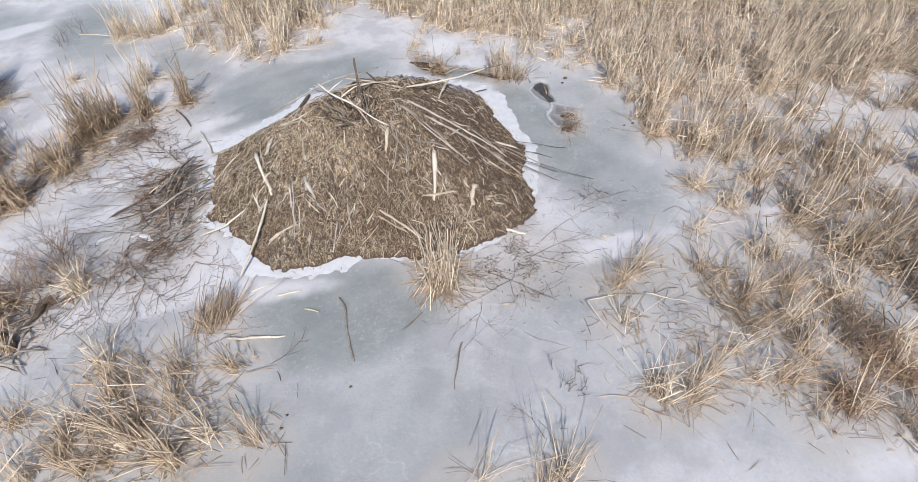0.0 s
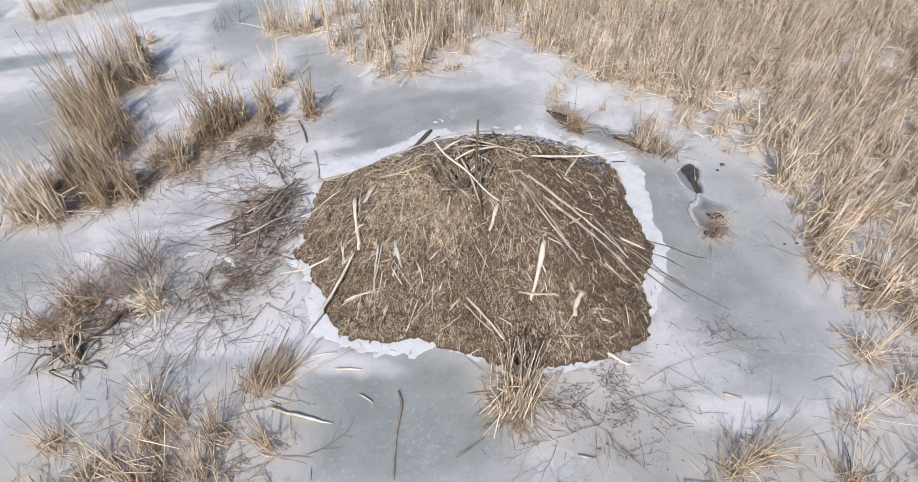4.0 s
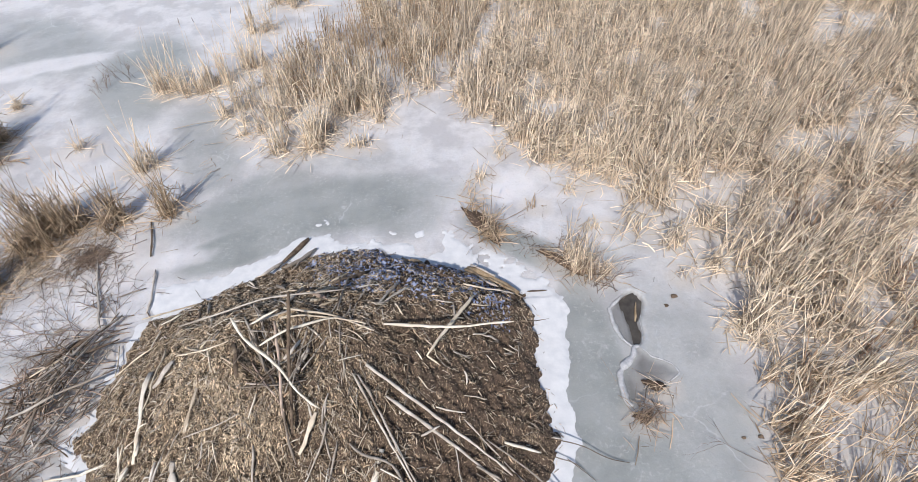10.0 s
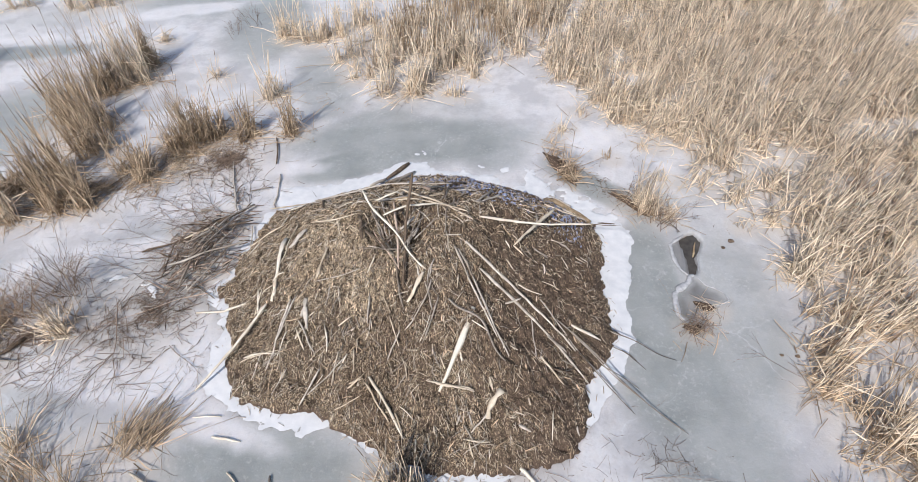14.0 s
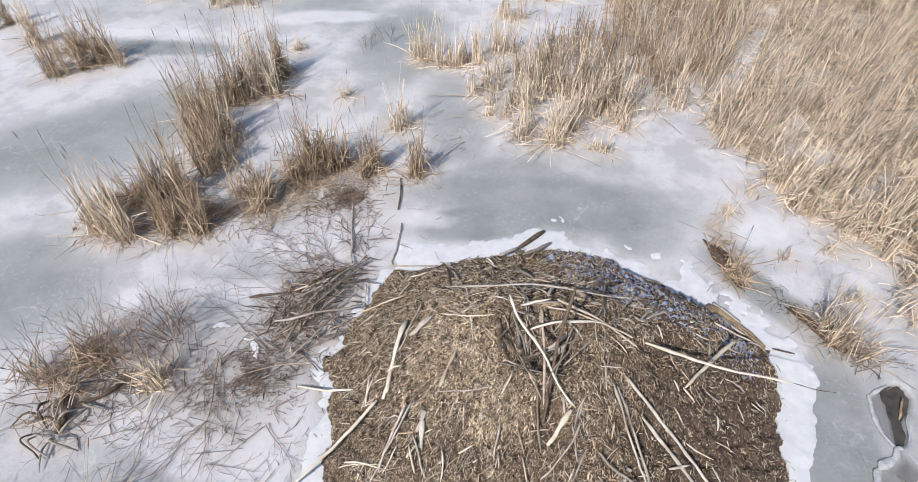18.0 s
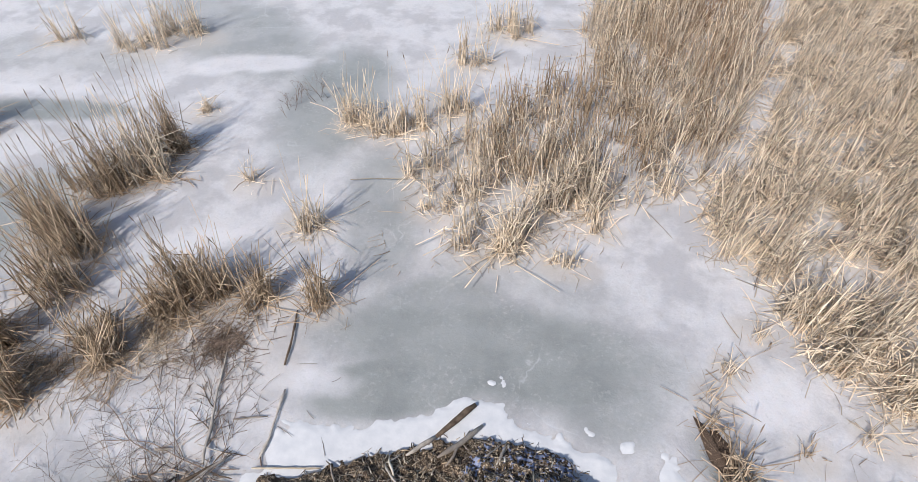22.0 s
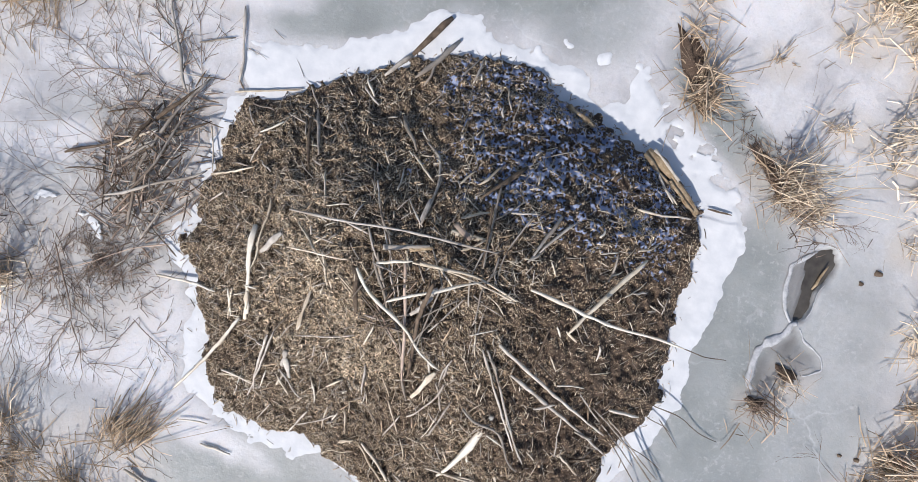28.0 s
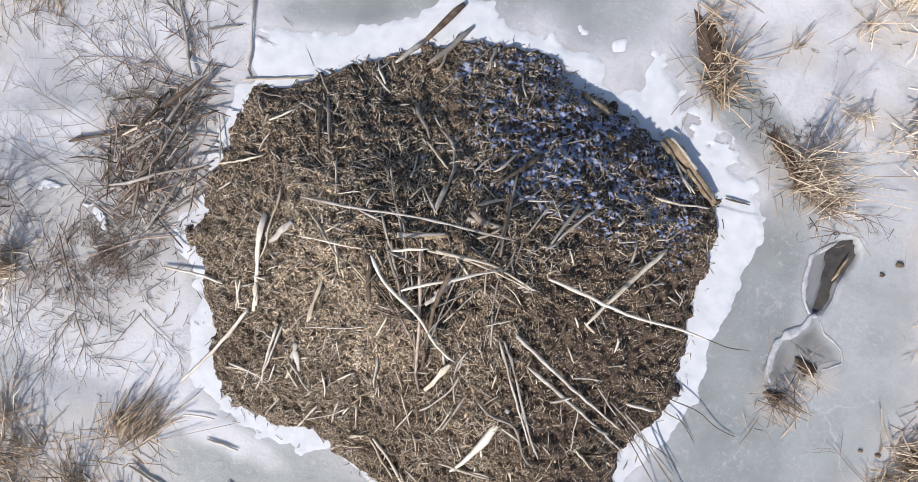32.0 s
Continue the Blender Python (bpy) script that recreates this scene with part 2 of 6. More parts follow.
def mesh_np(name, V, faces, mat, smooth=False):
    """A mesh from arrays: V (n, 3); faces, a list of (m, k) index arrays."""
    me = bpy.data.meshes.new(name)
    V = np.asarray(V, np.float32).reshape(-1, 3)
    me.vertices.add(len(V))
    me.vertices.foreach_set("co", V.ravel())
    faces = [np.asarray(f, np.int32) for f in faces if len(f)]
    loops = np.concatenate([f.ravel() for f in faces])
    counts = np.concatenate([np.full(len(f), f.shape[1], np.int32) for f in faces])
    me.loops.add(len(loops))
    me.loops.foreach_set("vertex_index", loops)
    me.polygons.add(len(counts))
    me.polygons.foreach_set("loop_start", np.r_[0, np.cumsum(counts)[:-1]].astype(np.int32))
    me.update(calc_edges=True)
    if smooth:
        me.polygons.foreach_set("use_smooth", np.ones(len(counts), bool))
    me.materials.append(mat)
    return me


def part(name, mesh, parent, label="", kind=""):
    ob = new(name, mesh)
    ob.parent = parent
    return tagged(ob, label, kind=kind)


def thing(name, label, category, group="", kind="", at=(0, 0, 0)):
    ob = new(name)
    ob.location = at
    ob.empty_display_size = 0.2
    return tagged(ob, label, category, group, kind)


def unit(v):
    return v / np.maximum(np.linalg.norm(v, axis=-1, keepdims=True), 1e-9)


def tubes(P, R, sides=4, caps=True, off=0):
    """Tubes along P (n, k, 3) with radii R (n, k): vertices and faces."""
    n, k, _ = P.shape
    T = unit(np.gradient(P, axis=1))
    ref = np.where(np.abs(T[:, :1, 2:3]) > 0.9, np.array([1.0, 0, 0]), np.array([0, 0, 1.0]))
    A = unit(np.cross(T, np.broadcast_to(ref, T.shape)))
    B = np.cross(T, A)
    ang = np.arange(sides) * 2 * np.pi / sides
    V = P[:, :, None] + R[:, :, None, None] * (A[:, :, None] * np.cos(ang)[:, None] + B[:, :, None] * np.sin(ang)[:, None])
    idx = np.arange(n * k * sides).reshape(n, k, sides) + off
    a, b2 = idx[:, :-1], idx[:, 1:]
    F = [np.stack([a, np.roll(a, -1, 2), np.roll(b2, -1, 2), b2], -1).reshape(-1, 4)]
    if caps:
        F += [idx[:, 0, ::-1], idx[:, -1]]
    return V.reshape(-1, 3), F


def ribbons(P, W, S, off=0):
    """Blades along P (n, k, 3), W half width (n, k), S the way across (n, 3)."""
    n, k, _ = P.shape
    V = np.stack([P - W[..., None] * S[:, None], P + W[..., None] * S[:, None]], 2)
    idx = np.arange(n * k * 2).reshape(n, k, 2) + off
    F = np.stack([idx[:, :-1, 0], idx[:, :-1, 1], idx[:, 1:, 1], idx[:, 1:, 0]], -1).reshape(-1, 4)
    return V.reshape(-1, 3), [F]


def joined(bits):
    """Joins (V, faces) pairs."""
    Vs, Fs, off = [], [], 0
    for V, F in bits:
        Vs.append(V)
        Fs += [f + off for f in F]
        off += len(V)
    by = {}
    for f in Fs:
        by.setdefault(f.shape[1], []).append(f)
    return np.concatenate(Vs), [np.concatenate(f) for f in by.values()]


def inside(px, py, poly):
    """Signed distance to a polygon, positive inside."""
    poly = np.asarray(poly, float)
    d = np.full(px.shape, 1e9)
    odd = np.zeros(px.shape, bool)
    for (x0, y0), (x1, y1) in zip(poly, np.roll(poly, -1, 0)):
        ex, ey = x1 - x0, y1 - y0
        u = np.clip(((px - x0) * ex + (py - y0) * ey) / (ex * ex + ey * ey + 1e-12), 0, 1)
        d = np.minimum(d, np.hypot(px - x0 - u * ex, py - y0 - u * ey))
        cross = ((y0 > py) != (y1 > py)) & (px < (x1 - x0) * (py - y0) / (y1 - y0 + 1e-12) + x0)
        odd ^= cross
    return np.where(odd, d, -d)


_table = np.random.default_rng(3).random((256, 256))


def wavy(x, y, scale, octaves=3, seed=0):
    """Smooth value noise in -1..1."""
    out, amp, tot = 0.0, 1.0, 0.0
    for o in range(octaves):
        u, v = x * scale + 17.3 * seed + o * 31.7, y * scale + 9.1 * seed + o * 11.3
        i, j = np.floor(u).astype(int), np.floor(v).astype(int)
        f, g = u - i, v - j
        f, g = f * f * (3 - 2 * f), g * g * (3 - 2 * g)
        t = lambda a, b: _table[(i + a) % 256, (j + b) % 256]  # noqa: E731
        out = out + amp * ((t(0, 0) * (1 - f) + t(1, 0) * f) * (1 - g) + (t(0, 1) * (1 - f) + t(1, 1) * f) * g)
        tot, amp, scale = tot + amp, amp * 0.5, scale * 2
    return out / tot * 2 - 1


def step(v, lo, hi):
    u = np.clip((v - lo) / (hi - lo), 0, 1)
    return u * u * (3 - 2 * u)


# ---- the plan ----
LODGE = [(-2.72, -2.35), (-3.02, -1.75), (-3.45, -1.45), (-3.28, -1.1), (-3.36, -0.4), (-3.26, 0.3), (-3.26, 0.8), (-2.85, 1.08), (-2.3, 1.45), (-2.02, 1.75), (-1.45, 1.98), (-1.1, 2.3), (-0.68, 2.58), (-0.02, 2.76), (0.6, 2.74), (1.15, 2.56),
         (1.95, 2.4), (2.44, 2.28), (2.98, 2.06), (3.55, 1.72), (3.8, 1.25), (3.72, 0.5), (3.86, -0.1), (3.95, -0.8), (4.02, -1.1), (3.85, -1.6), (3.55, -2.2), (3.55, -2.7), (3.42, -3.3), (2.9, -3.62), (2.3, -3.88), (1.3, -4.05), (0.75, -3.95), (0.1, -3.72),
         (-0.66, -3.52), (-1.3, -3.6), (-1.9, -3.52), (-2.28, -3.2)]
APEX = (0.3, -0.3)


def lodge_share(x, y):
    """0 at the lodge's foot, 1 at its top, negative outside."""
    d = inside(x, y, LODGE) + 0.10 * wavy(x, y, 2.2, 3, 5) + 0.10 * wavy(x, y, 9, 3, 6)
    r = np.hypot(x - APEX[0], y - APEX[1])
    return np.where(d > 0, d / (d + r + 1e-6), d * 0.3)


def lodge_height(x, y, rough=True):
    """A dome, fuller to the west, steep to the north and east."""
    s = lodge_share(x, y)
    t = np.clip(s, 0, 1)
    r = np.hypot(x - APEX[0], y - APEX[1]) + 0.25
    u, v = (x - APEX[0]) / r, (y - APEX[1]) / r
    p = 1.25 + 0.5 * np.maximum(-u - 0.6 * np.abs(v), 0) + 0.35 * np.maximum(0.95 * u - 0.1 * v, 0) - 0.2 * np.maximum(v - 0.2 * u, 0) - 0.55 * np.maximum(-0.85 * u + 0.5 * v - 0.4, 0) + 0.9 * np.maximum(0.6 * u + 0.8 * v - 0.55, 0)
    h = 1.88 * (1 - (1 - t) ** p) + 0.04 * step(s, 0.0, 0.02)
    if rough:
        h = h - 0.42 * step(0.62 - np.hypot((x - 0.12) * 0.85, y + 0.66), 0.0, 0.45)      # hollow under the heap of sticks
        h = h + (0.07 * wavy(x, y, 1.6, 2, 1) + 0.055 * wavy(x, y, 5.5, 2, 2) + 0.065 * wavy(x, y, 14, 2, 8)) * step(s, 0, 0.16)
    return h


def at_lodge(x, y):
    return float(lodge_height(np.array([float(x)]), np.array([float(y)]))[0])

# ---- the frozen pond ----
EAST = [(7.0, -0.9), (7.3, 0.1), (7.5, 1.4), (6.8, 2.6), (5.7, 3.5), (5.6, 4.9), (4.5, 5.5), (3.9, 5.8), (3.6, 6.8), (2.5, 7.65), (1.9, 8.3), (2.0, 10.0), (2.8, 12), (3.0, 16),
        (3.0, 25), (26, 26), (26, -14), (10, -14), (8.6, -8), (8.4, -5.5), (8.0, -3.4), (7.1, -2.6)]
NORTH = [(-1.92, 5.7), (-1.4, 6.05), (-1.1, 6.6), (-0.75, 7.35), (-0.1, 7.9), (0.74, 8.8), (1.7, 9.6), (2.25, 11.2), (2.6, 13.5), (2.8, 16), (2.5, 25), (-1.5, 25), (-2.4, 16.5), (-1.6, 13.0), (-2.6, 11.0),
         (-3.6, 9.6), (-4.1, 8.7), (-4.5, 7.7), (-3.5, 6.55), (-2.67, 6.2)]
# bare snow inside the stands: middle, radius
BARE = ((2.55, 12.0, 0.4), (3.9, 8.0, 0.5), (4.8, 8.15, 0.4), (-2.2, 10.0, 0.4), (0.4, 12.4, 0.3), (6.2, 7.0, 0.4), (5.2, 10.5, 0.5), (9.3, 1.5, 0.5), (9.0, 4.4, 0.45))
# clumps: x, y, half axes, turn, stems; and tufts: x, y, stems
WEST_CLUMPS = ((-10.0, 6.2, 0.45, 0.35, 35, 100), (-9.75, 5.35, 0.5, 0.4, 35, 130), (-10.3, 4.6, 0.6, 0.35, 30, 120), (-9.9, 3.1, 0.6, 0.35, 20, 120), (-9.2, 3.1, 0.4, 0.35, 20, 80), (-8.8, 2.1, 0.45, 0.35, 30, 90),
          (-8.75, 0.8, 0.5, 0.4, 30, 110), (-7.75, 0.2, 0.65, 0.3, 15, 130), (-9.2, -0.45, 0.55, 0.3, 5, 110), (-9.6, 0.3, 0.35, 0.3, 20, 60), (-7.2, 1.65, 0.42, 0.36, 30, 64), (-6.8, 1.4, 0.35, 0.28, 25, 60),
          (-6.45, 2.75, 0.5, 0.4, 50, 140), (-6.0, 3.2, 0.35, 0.3, 40, 70), (-5.1, 3.3, 0.27, 0.24, 60, 62), (-4.18, 3.75, 0.2, 0.16, 30, 48),
          (-15.8, 4.1, 0.6, 0.5, 30, 80), (-15.2, 4.9, 0.6, 0.5, 30, 80), (-16.6, 5.0, 0.6, 0.5, 30, 60), (-18.5, 4.9, 0.6, 0.4, 30, 50), (-20.2, 5.6, 0.8, 0.4, 30, 50))
NORTH_CLUMPS = ((-5.55, 5.3, 0.35, 0.22, 0, 44), (-10.3, 7.75, 0.3, 0.2, 0, 20), (-4.9, 12.8, 0.5, 0.3, 0, 50), (-6.4, 8.85, 0.3, 0.25, 10, 70), (-5.6, 8.85, 0.45, 0.25, 10, 60), (-5.05, 9.4, 0.5, 0.25, 10, 60), (-4.4, 10.3, 0.5, 0.3, 10, 60), (-4.5, 14.9, 0.9, 0.4, 20, 90),
          (-14.5, 10.0, 0.9, 0.4, 30, 80), (-13.9, 11.1, 1.0, 0.4, 25, 110), (-17.4, 9.4, 0.6, 0.3, 20, 30), (-7.4, 6.0, 0.3, 0.15, 20, 16), (-0.15, 6.35, 0.16, 0.1, 0, 12), (-0.5, 6.3, 0.12, 0.1, 0, 8), (0.0, 7.5, 0.25, 0.12, 0, 18), (-3.5, 6.75, 0.2, 0.15, 0, 14))
EDGE_TUFTS = ((4.4, 2.6, 0.6, 0.16, -33, 90), (5.0, 2.3, 0.2, 0.12, -35, 24), (2.75, 5.2, 0.2, 0.15, 0, 14), (3.0, 6.1, 0.2, 0.15, 0, 12), (2.5, 4.6, 0.12, 0.1, 0, 7), (3.9, 4.2, 0.15, 0.1, 0, 7),
          (6.7, 2.3, 0.2, 0.12, 0, 8), (5.70, -0.12, 0.16, 0.08, -20, 14), (5.34, -0.66, 0.14, 0.09, 0, 30), (4.9, 4.9, 0.35, 0.2, 0, 16), (5.2, 3.6, 0.3, 0.15, 0, 12))
SOUTHWEST_TUFTS = ((-4.35, -5.21, 40), (-4.86, -5.12, 34), (-3.46, -5.48, 34), (-2.85, -5.36, 30), (-5.02, -5.74, 40), (-4.36, -6.20, 38), (-3.59, -5.99, 40), (-3.35, -6.63, 34), (-4.70, -5.61, 30), (-5.26, -6.19, 42), (-5.59, -6.53, 40), (-4.74, -6.67, 42), (-3.69, -6.97, 36), (-4.11, -6.48, 30), (-2.62, -7.01, 24), (-3.35, -7.23, 34), (-4.11, -5.78, 26), (-6.11, -5.71, 30), (-6.59, -3.89, 20), (-6.3, -7.3, 50), (-5.6, -8.5, 70))
SOUTHEAST_TUFTS = ((3.9, -5.5, 20), (5.0, -5.5, 20), (3.9, -6.6, 14), (5.6, -5.85, 24), (6.2, -6.2, 26), (7.2, -5.9, 30), (5.3, -7.2, 22), (5.4, -8.0, 18), (4.8, -7.6, 16), (3.7, -8.05, 26), (4.25, -8.1, 24), (6.8, -7.5, 30),
                (7.7, -7.2, 34), (5.9, -8.2, 24), (6.4, -8.9, 18), (5.8, -9.1, 12), (7.35, -8.7, 34), (7.0, -9.3, 20), (1.75, -8.75, 26), (1.3, -8.7, 16), (0.36, -8.4, 6), (8.6, -6.3, 26), (8.2, -5.5, 26), (6.5, -8.1, 20),
                (7.4, -4.6, 26), (7.6, -3.5, 30), (6.5, -5.2, 22), (7.9, -8.2, 26), (6.0, -6.9, 24), (7.0, -6.7, 28), (7.8, -2.3, 30), (7.4, -1.6, 20))
# clear ice: middle, half axes, turn, strength
CLEAR_NEAR = [(-1.0, 4.1, 3.2, 1.1, 14, 0.82), (0.9, 4.0, 1.2, 0.9, -10, 0.65), (-0.9, 5.0, 2.4, 1.5, 10, 0.4), (-0.9, -4.9, 1.9, 1.3, 0, 0.95), (-0.6, -7.2, 2.4, 3.0, 0, 0.48),
         (2.6, -7.2, 3.4, 2.4, 0, 0.40), (-4.4, 6.4, 0.9, 2.6, 30, 0.6), (-3.5, -7.5, 2.6, 2.2, 0, 0.6), (3.2, -5.0, 1.8, 0.7, 0, 0.5), (3.9, -5.4, 2.2, 1.0, -10, 0.55),
         (3.6, 3.0, 1.6, 0.4, -32, 0.9), (-2.3, 4.6, 1.6, 0.7, 30, 0.6), (-2.0, 3.0, 1.6, 0.6, 33, 1.15), (-0.3, 3.9, 1.6, 0.5, 8, 1.1)]
CLEAR_FAR = [(4.75, -0.4, 0.65, 2.8, 4, 0.95), (5.0, -1.6, 1.1, 1.6, 0, 0.75), (5.9, -0.2, 1.5, 2.8, 0, 0.55), (5.9, 2.6, 1.4, 1.1, -20, 0.36), (6.5, -7.5, 3.5, 3.5, 0, 0.4), (-5.5, -6.5, 2.5, 2.5, 0, 0.4),
         (-4.8, -1.2, 1.6, 2.0, 0, 0.4), (-4.0, -1.9, 1.1, 0.8, 0, 0.6), (-5.2, -3.4, 1.8, 0.9, 25, 0.45), (-7.6, 9.8, 1.6, 3.2, 20, 0.75), (-12.5, 11.8, 4.5, 2.0, -20, 0.6), (-12.6, 1.6, 1.8, 4.6, -32, 0.75),
         (-14.5, 6.3, 2.6, 0.5, 20, 0.9), (-17, 8.5, 4.5, 1.2, 15, 0.4), (-9.8, -2.2, 2.0, 1.3, 0, 0.75), (5.4, -3.9, 1.8, 1.0, 20, 0.4), (5.5, -2.8, 1.3, 1.9, 10, 0.62),
         (-5.0, -4.6, 2.0, 0.8, 10, 0.4), (7.2, -2.6, 1.2, 2.2, 0, 0.3)]
# whitest snow: middle, half axes, turn
SNOWY = [(-5.6, -3.6, 1.6, 0.5, 25), (-6.2, -0.9, 1.6, 0.5, 15), (-4.9, 1.4, 1.2, 0.5, 30), (-3.5, 2.4, 0.9, 0.4, 20), (-3.3, -3.2, 0.5, 0.7, 20), (5.2, 3.3, 0.9, 0.35, -35), (-2.3, -3.9, 1.3, 0.35, -10), (-7.2, -1.6, 1.2, 0.4, 20),
         (-8.0, 3.6, 2.4, 0.5, 38), (-9.5, 4.6, 1.2, 0.35, 38), (-5.2, 0.6, 1.6, 0.5, 10), (-4.6, -3.6, 1.6, 0.45, 8), (-3.4, -2.6, 0.6, 0.8, 0), (-11, 10.2, 3.0, 0.6, 25), (3.6, 5.0, 0.7, 0.5, 0),
         (4.5, -4.7, 1.2, 0.4, 10), (-2.5, 9.5, 1.0, 2.5, -25), (11.5, -1.4, 1.6, 0.5, -20), (8.3, -5.2, 0.8, 0.5, 30), (6.6, -9.8, 1.0, 0.5, 0), (3.2, 4.6, 0.6, 0.5, 0), (-16, 6.8, 3.0, 0.4, 20)]
WATER_HOLE = [(5.63, 1.94), (5.48, 1.88), (5.25, 1.65), (5.11, 1.46), (5.14, 1.15), (5.24, 0.82), (5.39, 0.67), (5.58, 0.76), (5.62, 0.96), (5.60, 1.23), (5.72, 1.51), (5.75, 1.71)]
OPEN_WATER = [(5.63, 1.94), (5.45, 1.85), (5.30, 1.67), (5.37, 1.42), (5.42, 1.16), (5.43, 0.89), (5.45, 0.71), (5.58, 0.76), (5.62, 0.96), (5.60, 1.23), (5.72, 1.51), (5.75, 1.71)]
WET_POOL = [(5.50, 0.68), (5.40, 0.66), (5.40, 0.50), (5.19, 0.29), (5.09, 0.06), (5.12, -0.25), (5.16, -0.44), (5.38, -0.44), (5.57, -0.22), (5.93, 0.06), (6.10, 0.20), (5.97, 0.38), (5.68, 0.50)]


def lines(lo, hi, fine_lo, fine_hi, fine, coarse):
    mid = np.arange(fine_lo, fine_hi, fine)
    a = np.arange(fine_lo, lo, -coarse)[::-1]
    b = np.arange(fine_hi, hi, coarse)
    far = np.array([4, 10, 25, 60, 150, 400, 1000, 2500])
    return np.concatenate([lo - far[::-1], a[:-1], mid, b, hi + far])


gx, gy = np.meshgrid(lines(-24, 22, -4.6, 7.6, 0.06, 0.16), lines(-14, 26, -5.2, 4.4, 0.06, 0.16), indexing="xy")
dense = np.maximum(step(inside(gx, gy, EAST), -0.35, 0.5), step(inside(gx, gy, NORTH), -0.8, 0.4))
clear = np.zeros_like(gx)
for cx, cy, ax, ay, turn, amount in CLEAR_NEAR + CLEAR_FAR:
    c, s = math.cos(radians(turn)), math.sin(radians(turn))
    u, v = ((gx - cx) * c + (gy - cy) * s) / ax, (-(gx - cx) * s + (gy - cy) * c) / ay
    clear = np.maximum(clear, amount * step(1.45 - np.hypot(u, v), 0.0, 0.95))
snow = np.zeros_like(gx)
for cx, cy, ax, ay, turn in SNOWY:
    c, s = math.cos(radians(turn)), math.sin(radians(turn))
    u, v = ((gx - cx) * c + (gy - cy) * s) / ax, (-(gx - cx) * s + (gy - cy) * c) / ay
    snow = np.maximum(snow, step(1.3 - np.hypot(u, v) + 0.6 * wavy(gx, gy, 1.2, 4, 31), 0.0, 1.2))
for c in (*WEST_CLUMPS, *NORTH_CLUMPS, *((x, y, a * 0.5, e * 0.4) for x, y, a, e, _, n in EDGE_TUFTS), *((x, y, 0.4, 0.3, 0, n) for x, y, n in SOUTHWEST_TUFTS), *((x, y, 0.34, 0.24, 0, n) for x, y, n in SOUTHEAST_TUFTS), (-7, -2.8, 0.5, 0.5), (-6.5, -2.1, 0.4, 0.4), (-4.15, -0.6, 0.65, 1.0), (-5.6, 2.3, 1.2, 0.6), (2.4, -4.55, 1.0, 0.7), (1.2, -4.3, 0.6, 0.4), (-3.4, -5.0, 0.7, 0.4), (-4.5, -2.2, 0.9, 0.8)):
    near = step(1.9 - np.hypot((gx - c[0]) / (c[2] + 0.25), (gy - c[1]) / (c[3] + 0.25)), 0.0, 1.2)
    dense = np.maximum(dense, 0.85 * near)
deep = inside(gx, gy, OPEN_WATER) + 0.015 * wavy(gx, gy, 6, 2, 3)
hole = inside(gx, gy, WATER_HOLE) + 0.02 * wavy(gx, gy, 3, 2, 3)
pool = inside(gx, gy, WET_POOL) + 0.03 * wavy(gx, gy, 3, 2, 4)
gz = 0.012 * wavy(gx, gy, 0.5, 3, 7) * step(np.hypot(gx, gy), 40, 25)
gz = gz - 0.03 * step(hole, -0.02, 0.06) - 0.10 * step(deep, -0.02, 0.04) - 0.02 * step(pool, 0, 0.08)
me = mesh_np("ground", np.stack([gx, gy, gz], -1),
             [np.stack([i := np.arange(gx.size).reshape(gx.shape)[:-1, :-1], i + 1, i + 1 + gx.shape[1], i + gx.shape[1]], -1).reshape(-1, 4)], ICE, True)
for key, values in (("clear", clear), ("snow", snow), ("dirt", dense), ("wet", np.clip(0.6 * step(hole, -0.02, 0.05) + 0.65 * step(deep, -0.04, 0.04) + 0.75 * step(pool, -0.02, 0.16) * (1 + 0.6 * wavy(gx, gy, 4, 2, 8)), 0, 1))):
    at = me.attributes.new(key, "FLOAT", "POINT")
    at.data.foreach_set("value", values.astype(np.float32).ravel())
tagged(new("ground", me), "frozen marsh pond of white snow ice and grey clear ice", "ice", kind="structure")
ring = np.array([(5.48 + 0.40 * math.cos(a), 1.28 + 0.85 * math.sin(a), -0.065) for a in np.linspace(0, 2 * np.pi, 28, endpoint=False)])
tagged(new("water", mesh_np("water", ring, [np.arange(28)[None]], WATER)), "dark open water in the melted hole of the ice", "water", kind="structure")

# snow banked round the lodge
BANK = [(-3.5, 1.75), (-2.93, 1.86), (-2.45, 2.04), (-1.87, 2.43), (-1.43, 2.74), (-1.15, 3.08), (-0.84, 3.33), (-0.42, 3.22), (-0.27, 3.05), (0.10, 3.06), (0.58, 3.01), (1.21, 3.05), (1.74, 3.11), (2.05, 3.47), (2.33, 3.14), (2.77, 2.94),
        (3.17, 2.87), (3.55, 2.6), (4.09, 2.17), (4.34, 1.61), (4.36, 1.25), (4.30, 0.93), (4.37, 0.12), (4.45, -0.40), (4.54, -0.93), (4.5, -1.3), (4.3, -1.65), (4.12, -2.3), (3.85, -3.1), (3.3, -3.8), (2.5, -4.15), (1.3, -4.2), (0.4, -4.1),
        (-0.4, -3.98), (-1.4, -3.95), (-2.1, -3.9), (-2.7, -4.0), (-3.3, -3.4), (-3.6, -2.3), (-3.9, -1.2), (-4.0, 0.2), (-3.7, 1.1)]
